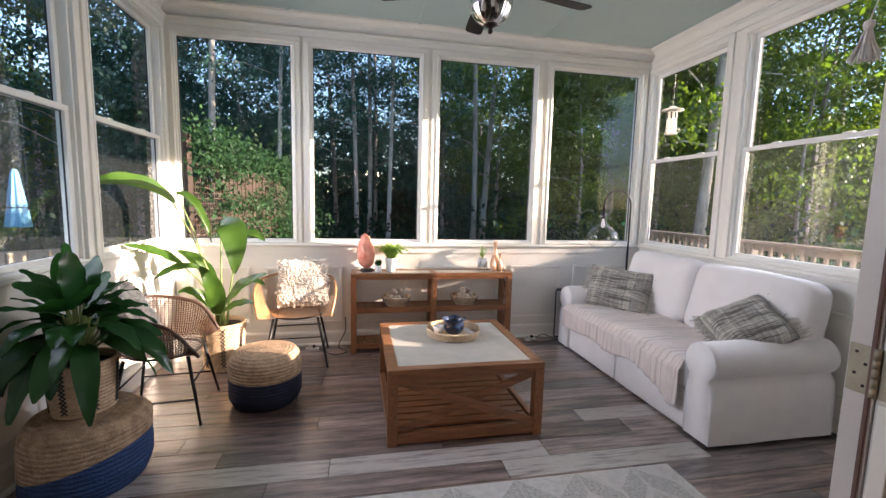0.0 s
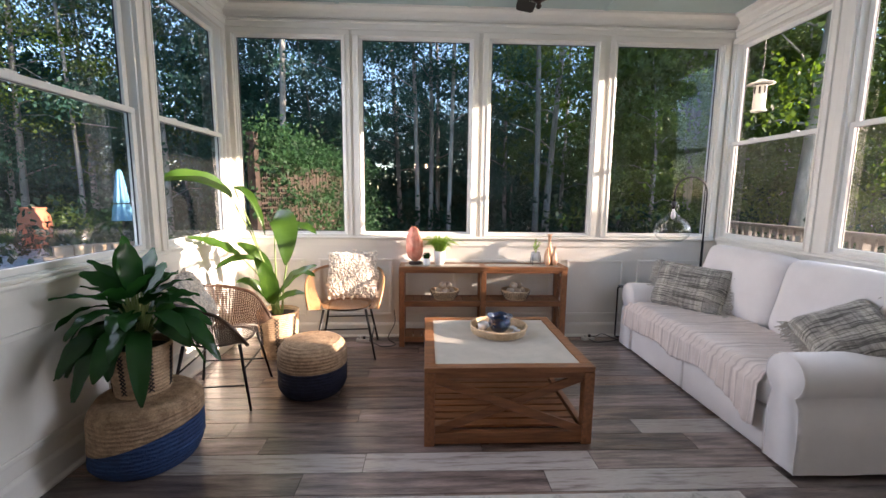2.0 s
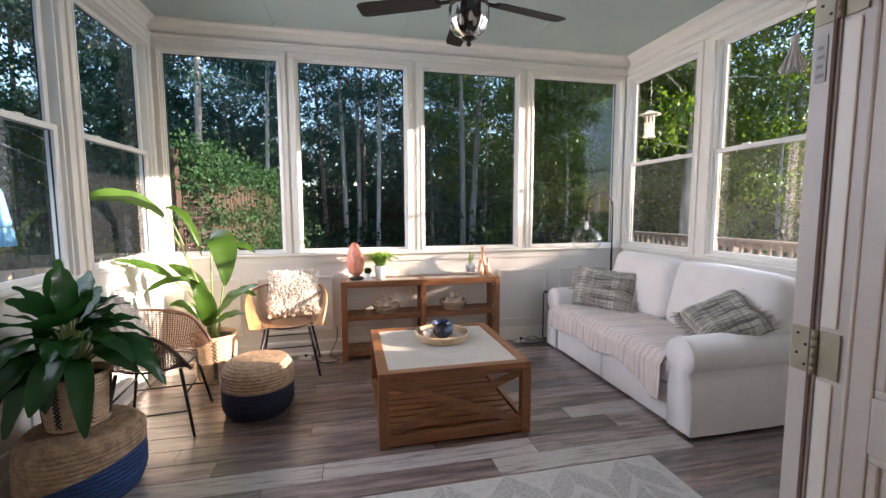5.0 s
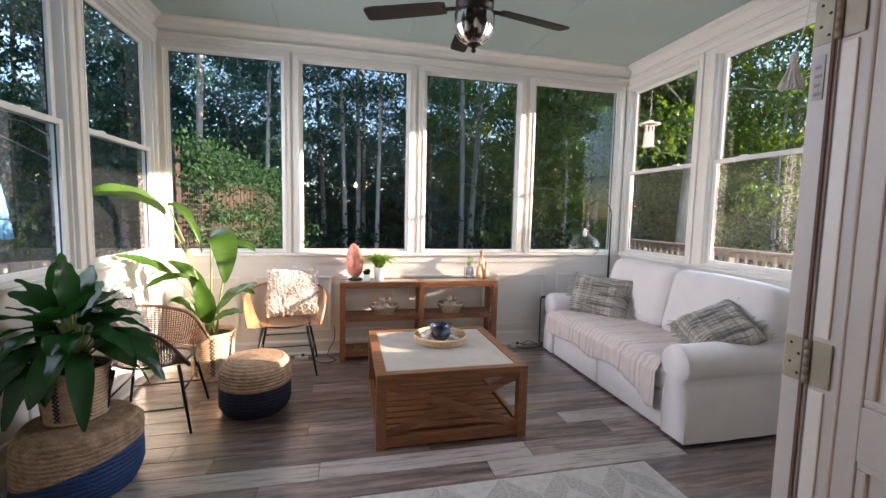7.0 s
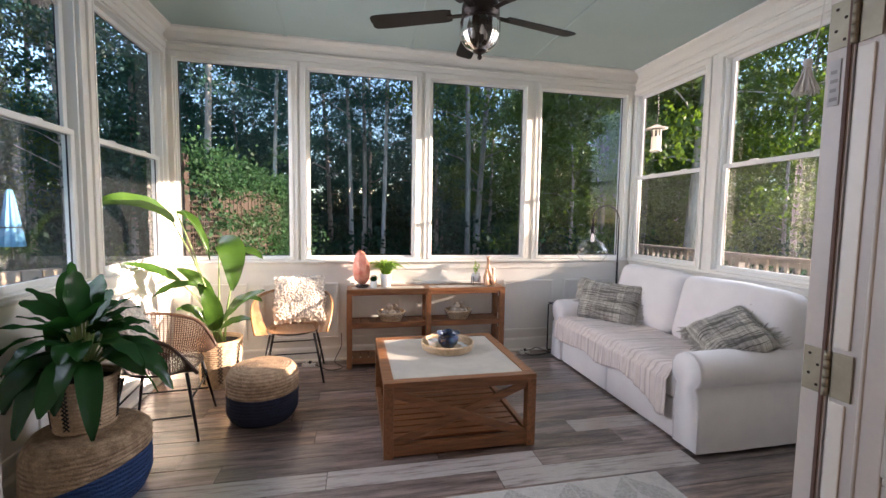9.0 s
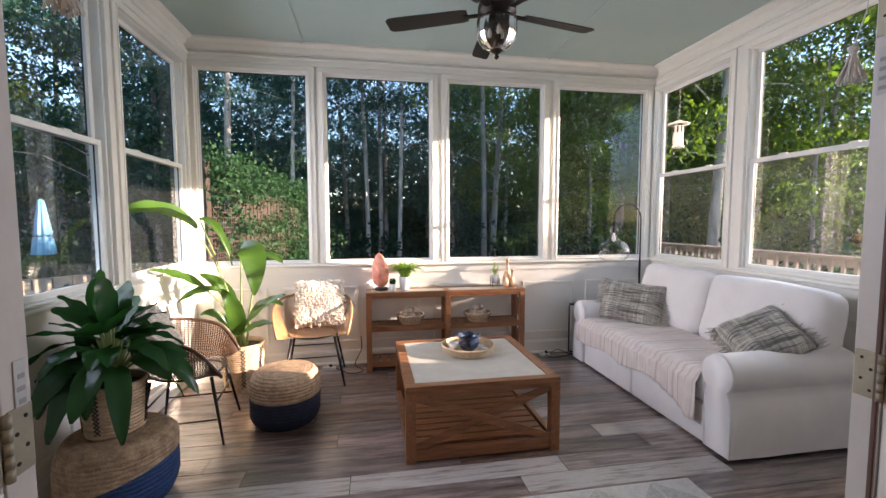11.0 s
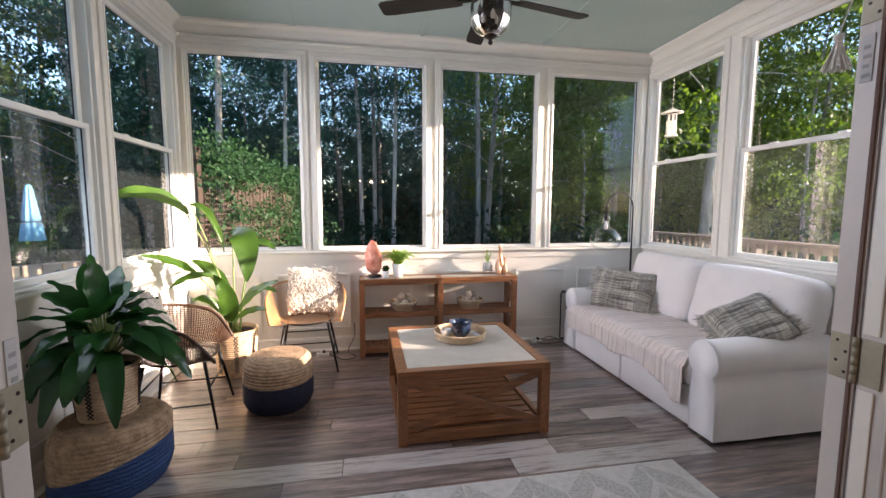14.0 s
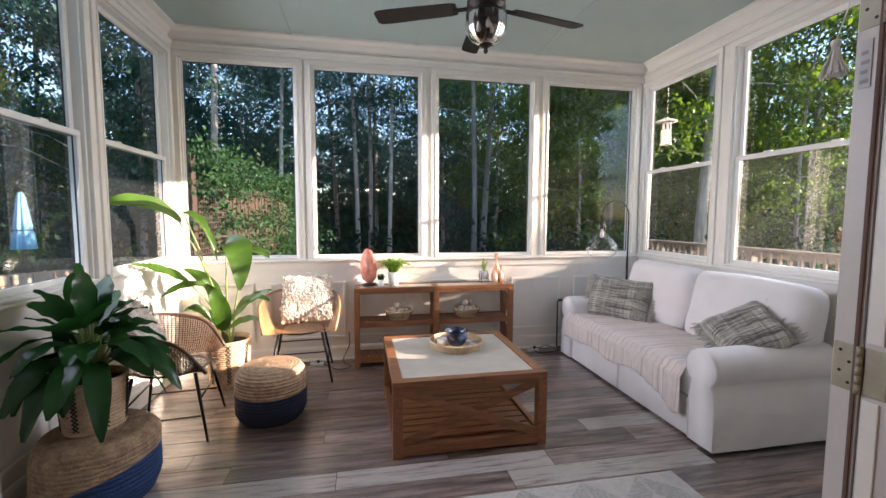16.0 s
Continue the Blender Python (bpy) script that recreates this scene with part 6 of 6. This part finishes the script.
def railing(a, b, z, label):
    """A deck railing from a to b with posts and balusters; z is the deck's height."""
    a, b = Vector((*a, z)), Vector((*b, z))
    L = (b - a).length
    d = (b - a).normalized()
    t = thing("deck_railing", pose(*a, 0, 0, math.degrees(math.atan2(d.y, d.x))), label, "railing", "deck railings")
    part("cap_rail", boxes(((0, -0.07, 1.02), (L, 0.07, 1.055)), bevel=0.004), DECKWOOD, t)
    part("top_rail", boxes(((0, -0.02, 0.93), (L, 0.02, 1.019)), bevel=0.003), DECKWOOD, t)
    part("bottom_rail", boxes(((0, -0.02, 0.08), (L, 0.02, 0.165)), bevel=0.003), DECKWOOD, t)
    n = int(L / 0.13)
    me = None
    for k in range(n):
        x = (k + 0.5) * L / n
        if me is None:
            o = part("baluster", boxes(((-0.018, 0.021, 0.06), (0.018, 0.055, 1.0)), bevel=0.002), DECKWOOD, t)
            me = o.data
        else:
            o = new("baluster", me)
            o.parent = t
        o.location.x = x
    for k in range(int(L / 1.8) + 1):
        x = min(k * 1.8, L)
        part("post", boxes(((x - 0.045, -0.045 - 0.07, 0), (x + 0.045, 0.045 - 0.07 - 0.002, 1.0)), bevel=0.004), DECKWOOD, t)


def deck(name, x0, x1, y0, y1, z):
    t = tagged(new(name), "weathered wooden deck boards outside the sunroom", "deck", "", "structure")
    n = int((x1 - x0) / 0.145)
    bm = boxes(((0, 0, -0.03), (0.138, y1 - y0, 0)), bevel=0.004)
    first = part("board", bm, DECKWOOD, t)
    first.location = (x0, y0, z)
    for k in range(1, n):
        o = new("board", first.data)
        o.parent = t
        o.location = (x0 + k * 0.145, y0, z)
    part("joists", boxes(((x0, y0, z - 0.55), (x1, y0 + 0.05, z - 0.031)), ((x0, y1 - 0.05, z - 0.55), (x1, y1, z - 0.031)), ((x0, (y0 + y1) / 2, z - 0.55), (x1, (y0 + y1) / 2 + 0.05, z - 0.031))), DECKWOOD, t)


deck("deck_east", 3.25, 5.4, 1.0, 7.4, -0.05)
railing((5.3, 1.2), (5.3, 7.3), -0.05, "weathered wooden deck railing with square balusters")
bird_feeder()

# beyond the west windows
def umbrella(x, y):
    t = thing("patio_umbrella", pose(x, y, -0.6), "closed blue patio umbrella on a pole", "umbrella")
    bm = bmesh.new()
    lathe(bm, [(0, 0), (0.24, 0), (0.25, 0.03), (0.22, 0.07), (0.05, 0.10), (0.04, 0.22), (0, 0.22)], 28)
    part("base", bm, BLACKMETAL, t, smooth=True)
    bm = bmesh.new()
    tube(bm, [(0, 0, 0.1), (0, 0, 2.5)], 0.022, 10)
    part("pole", bm, BLACKMETAL, t, smooth=True)
    bm = bmesh.new()
    prof = [(0.035, 2.48), (0.06, 2.40), (0.11, 2.0), (0.14, 1.75), (0.12, 1.70), (0.155, 1.62), (0.19, 1.30)]
    lathe(bm, prof, 64)
    for v in bm.verts:
        f = 1 + 0.16 * math.cos(8 * math.atan2(v.co.y, v.co.x))
        v.co.x *= f
        v.co.y *= f
    part("folded_canopy", bm, CANVAS, t, smooth=True)
    bm = bmesh.new()
    tube(bm, [(0.15 * math.cos(a), 0.15 * math.sin(a), 1.70) for a in [2 * math.pi * k / 24 for k in range(25)]], 0.014, 6, False)
    part("strap", bm, CABLE, t)


umbrella(-6.98, 10.22)


def lattice_fence():
    """Cedar posts, boards and a lattice panel, half lost under vines; it runs away from the house."""
    A, B = Vector((-2.30, 6.3, -0.6)), Vector((-1.62, 11.2, -0.6))
    L = (B - A).length
    ang = math.degrees(math.atan2((B - A).y, (B - A).x))
    t = thing("lattice_fence", pose(*A, 0, 0, ang), "red-brown cedar fence with a lattice panel under vines", "fence")
    for k in range(6):
        x = k * L / 5
        part("post", boxes(((x - 0.06, -0.06, 0), (x + 0.06, 0.06, 2.85 - 0.05 * k)), bevel=0.006), CEDAR, t)
    for z in (0.35, 1.45, 2.40):
        part("rail", boxes(((0, -0.03, z), (L, 0.03, z + 0.09)), bevel=0.004), CEDAR, t)
    me = None
    n = int((L - 1.0) / 0.16)
    for k in range(n):
        if me is None:
            o = part("board", boxes(((0, -0.055, 0.2), (0.135, -0.031, 2.38)), bevel=0.003), CEDAR, t)
            me = o.data
        else:
            o = new("board", me)
            o.parent = t
        o.location.x = 1.02 + k * 0.16
    for k in range(14):
        x = 0.06 + k * 0.066
        part("lattice_strip", boxes(((x, -0.052, 0.44), (x + 0.022, -0.040, 2.30))), CEDAR, t)
    for k in range(24):
        z = 0.48 + k * 0.075
        part("lattice_strip", boxes(((0.06, -0.066, z), (0.98, -0.053, z + 0.022))), CEDAR, t)
    d = (B - A).normalized()
    side = Vector((-d.y, d.x, 0))
    r = random.Random(21)
    cs = []
    for k in range(330):
        s = r.random() ** 0.85
        top = 3.02 - 0.42 * s + 0.22 * noise.noise((s * 7, 0, 1))
        drop, off = abs(r.gauss(0, 0.17)), r.gauss(0, 0.20)
        if k % 5 == 0:                                     # strands that hang down in front
            s = round(s * 9) / 9 + r.gauss(0, 0.012)
            drop, off = r.uniform(0.2, 1.6), -0.14 - abs(r.gauss(0, 0.08))
        elif k % 5 in (1, 3):                              # growth from the foot, higher farther along
            s = 0.22 + 0.78 * s
            drop, off = top - abs(r.gauss(0.3, 0.35 + 0.75 * s)), -0.22 - abs(r.gauss(0, 0.25))
        p = A + d * (s * L - 0.25) + side * off
        cs.append((p.x, p.y, -0.6 + top - drop))
    me = leaf_cloud("vine", cs, (0.17, 0.17, 0.11), 56, 0.070, 31)
    me.materials.append(LEAF_V)
    tagged(new("climbing_vine", me), "green climbing vine spilling over the fence", "vine", "", "stuff")


lattice_fence()



def terrace(x0, x1, y0, y1, top):
    """A raised terrace of large paving slabs with open joints."""
    t = tagged(new("terrace"), "raised terrace of pale blue-grey paving slabs", "terrace", "", "structure")
    part("footing", boxes(((x0 + 0.03, y0 + 0.03, -0.6), (x1 - 0.03, y1 - 0.03, top - 0.05))), STONE, t)
    nx, ny = round((x1 - x0) / 0.9), round((y1 - y0) / 0.9)
    w, h = (x1 - x0) / nx, (y1 - y0) / ny
    me = None
    for i in range(nx):
        for j in range(ny):
            if me is None:
                o = part("slab", boxes(((0.006, 0.006, -0.05), (w - 0.006, h - 0.006, 0)), bevel=0.006), PATIOBLUE, t)
                me = o.data
            else:
                o = new("slab", me)
                o.parent = t
            o.location = (x0 + i * w, y0 + j * h, top)


def garden_urn(x, y, z, size, mat, label):
    t = thing("garden_urn", pose(x, y, z), label, "urn", "garden urns")
    bm = bmesh.new()
    lathe(bm, [(k * size, q * size) for k, q in ((0, 0), (0.20, 0), (0.22, 0.04), (0.30, 0.30), (0.33, 0.55), (0.29, 0.80), (0.22, 0.92), (0.25, 0.97), (0.25, 1.0), (0.20, 1.0), (0.19, 0.93))], 28)
    part("body", bm, mat, t, smooth=True)
    bm = bmesh.new()
    lathe(bm, [(0, 0.93 * size), (0.20 * size, 0.93 * size)], 20)
    part("soil", bm, SOIL, t)


def stone_edging(x, y, z, turn):
    """A low wall of two courses of tan blocks."""
    t = thing("stone_edging", pose(x, y, z, 0, 0, turn), "low wall of tan stone blocks on the terrace", "garden wall")
    r = random.Random(8)
    for row in range(2):
        for k in range(6):
            a = -0.9 + k * 0.30 + 0.15 * row
            part("stone_block", boxes(((a + r.uniform(0.003, 0.012), -0.14 + r.gauss(0, 0.008), row * 0.2 + 0.001), (a + 0.29, 0.14 + r.gauss(0, 0.008), row * 0.2 + 0.196)), bevel=0.014), TANSTONE, t)


terrace(-11.8, -5.4, 6.9, 12.3, -0.1)
garden_urn(-9.9, 11.2, -0.1, 1.05, TERRACOTTA, "large terracotta urn standing on the terrace")
garden_urn(-9.9, 9.8, -0.1, 0.55, BLUEPOT, "small blue glazed urn standing on the terrace")
stone_edging(-6.6, 9.0, -0.1, 45)

# shrubs beside the patio
for k, (x, y, s) in enumerate(((-12.4, 11.4, 1.2), (-12.6, 9.4, 1.1), (-4.6, 10.4, 0.8), (-3.6, 10.8, 0.9), (-10.6, 12.9, 1.2), (-8.2, 13.0, 1.1), (-6.2, 13.1, 0.9), (1.4, 8.4, 0.7), (-0.2, 8.2, 0.6), (3.0, 9.0, 0.8))):
    r = random.Random(50 + k)
    cs = [(r.gauss(0, 0.42) * s, r.gauss(0, 0.42) * s, abs(r.gauss(0.45, 0.32)) * s) for _ in range(46)]
    me = leaf_cloud("foliage", cs, (0.13, 0.13, 0.12), 60, 0.085, 60 + k)
    me.materials.append(LEAF_V if k % 2 else LEAF_A)
    t = thing("shrub", pose(x, y, -0.6), "low leafy green shrub at the edge of the woods", "shrub", "shrubs")
    f = new("foliage", me)
    f.parent = t
    bm = bmesh.new()
    for q in range(5):
        a = q * 1.26
        tube(bm, [(0, 0, -0.02), (0.15 * math.cos(a), 0.15 * math.sin(a), 0.35 * s), (0.3 * s * math.cos(a), 0.3 * s * math.sin(a), 0.7 * s)], [0.02, 0.014, 0.006], 5)
    part("stems", bm, BARK, t)

# ---- floor of planks ----
fl = structure("floor", boxes(((XL - T, YF - TS, -0.1), (XR + T, YB + T, -0.003))), JOINT, "wide grey-brown wood plank floor with worn pale boards")
PW, Y00 = 0.158, 2.062
rr = random.Random(17)
row = 0
shared = {}
k0 = int((YF - TS - Y00) / PW) - 1
PALE = {(0, 0): 1, (0, 1): 1, (-1, 2): 1, (2, 2): 1}
STARTS = {0: -0.115, -1: 0.812, 2: 1.496, 1: -0.70, 3: -0.216, -2: 0.3, 4: 0.9, 5: -0.4}
for k in range(k0, 15):
    y0, y1 = Y00 + k * PW, Y00 + (k + 1) * PW
    y0, y1 = max(y0, YF - TS + 0.001), min(y1, YB)
    if y1 - y0 < 0.01:
        continue
    x = STARTS.get(k, rr.uniform(-0.5, 0.7)) - 2.44
    j = 0
    if x > XL:                                             # one more board at the wall
        x, j = x - 1.22, -1
    while x < XR:
        a, b = max(x, XL), min(x + 1.22, XR)
        if k == 2 and j == 2:
            b = min(x + 0.72, XR)
        if b - a > 0.01:
            pale = (k, j) in ((0, 1), (0, 2), (-1, 2), (2, 2))
            warm = not pale and rr.random() < 0.42
            key = (round(b - a, 3), round(y1 - y0, 3), pale, warm)
            if key not in shared:
                bm = boxes(((0.0016, 0.0016, -0.003), (b - a - 0.0016, y1 - y0 - 0.0016, 0.0)), bevel=0.0014)
                me = bpy.data.meshes.new("plank")
                bm.to_mesh(me)
                bm.free()
                me.materials.append(PLANK_PALE if pale else PLANK_WARM if warm else PLANK)
                shared[key] = me
            o = new("plank", shared[key])
            o.parent = fl
            o.location = (a, y0, 0)
        x = b if b < XR else XR
        j += 1
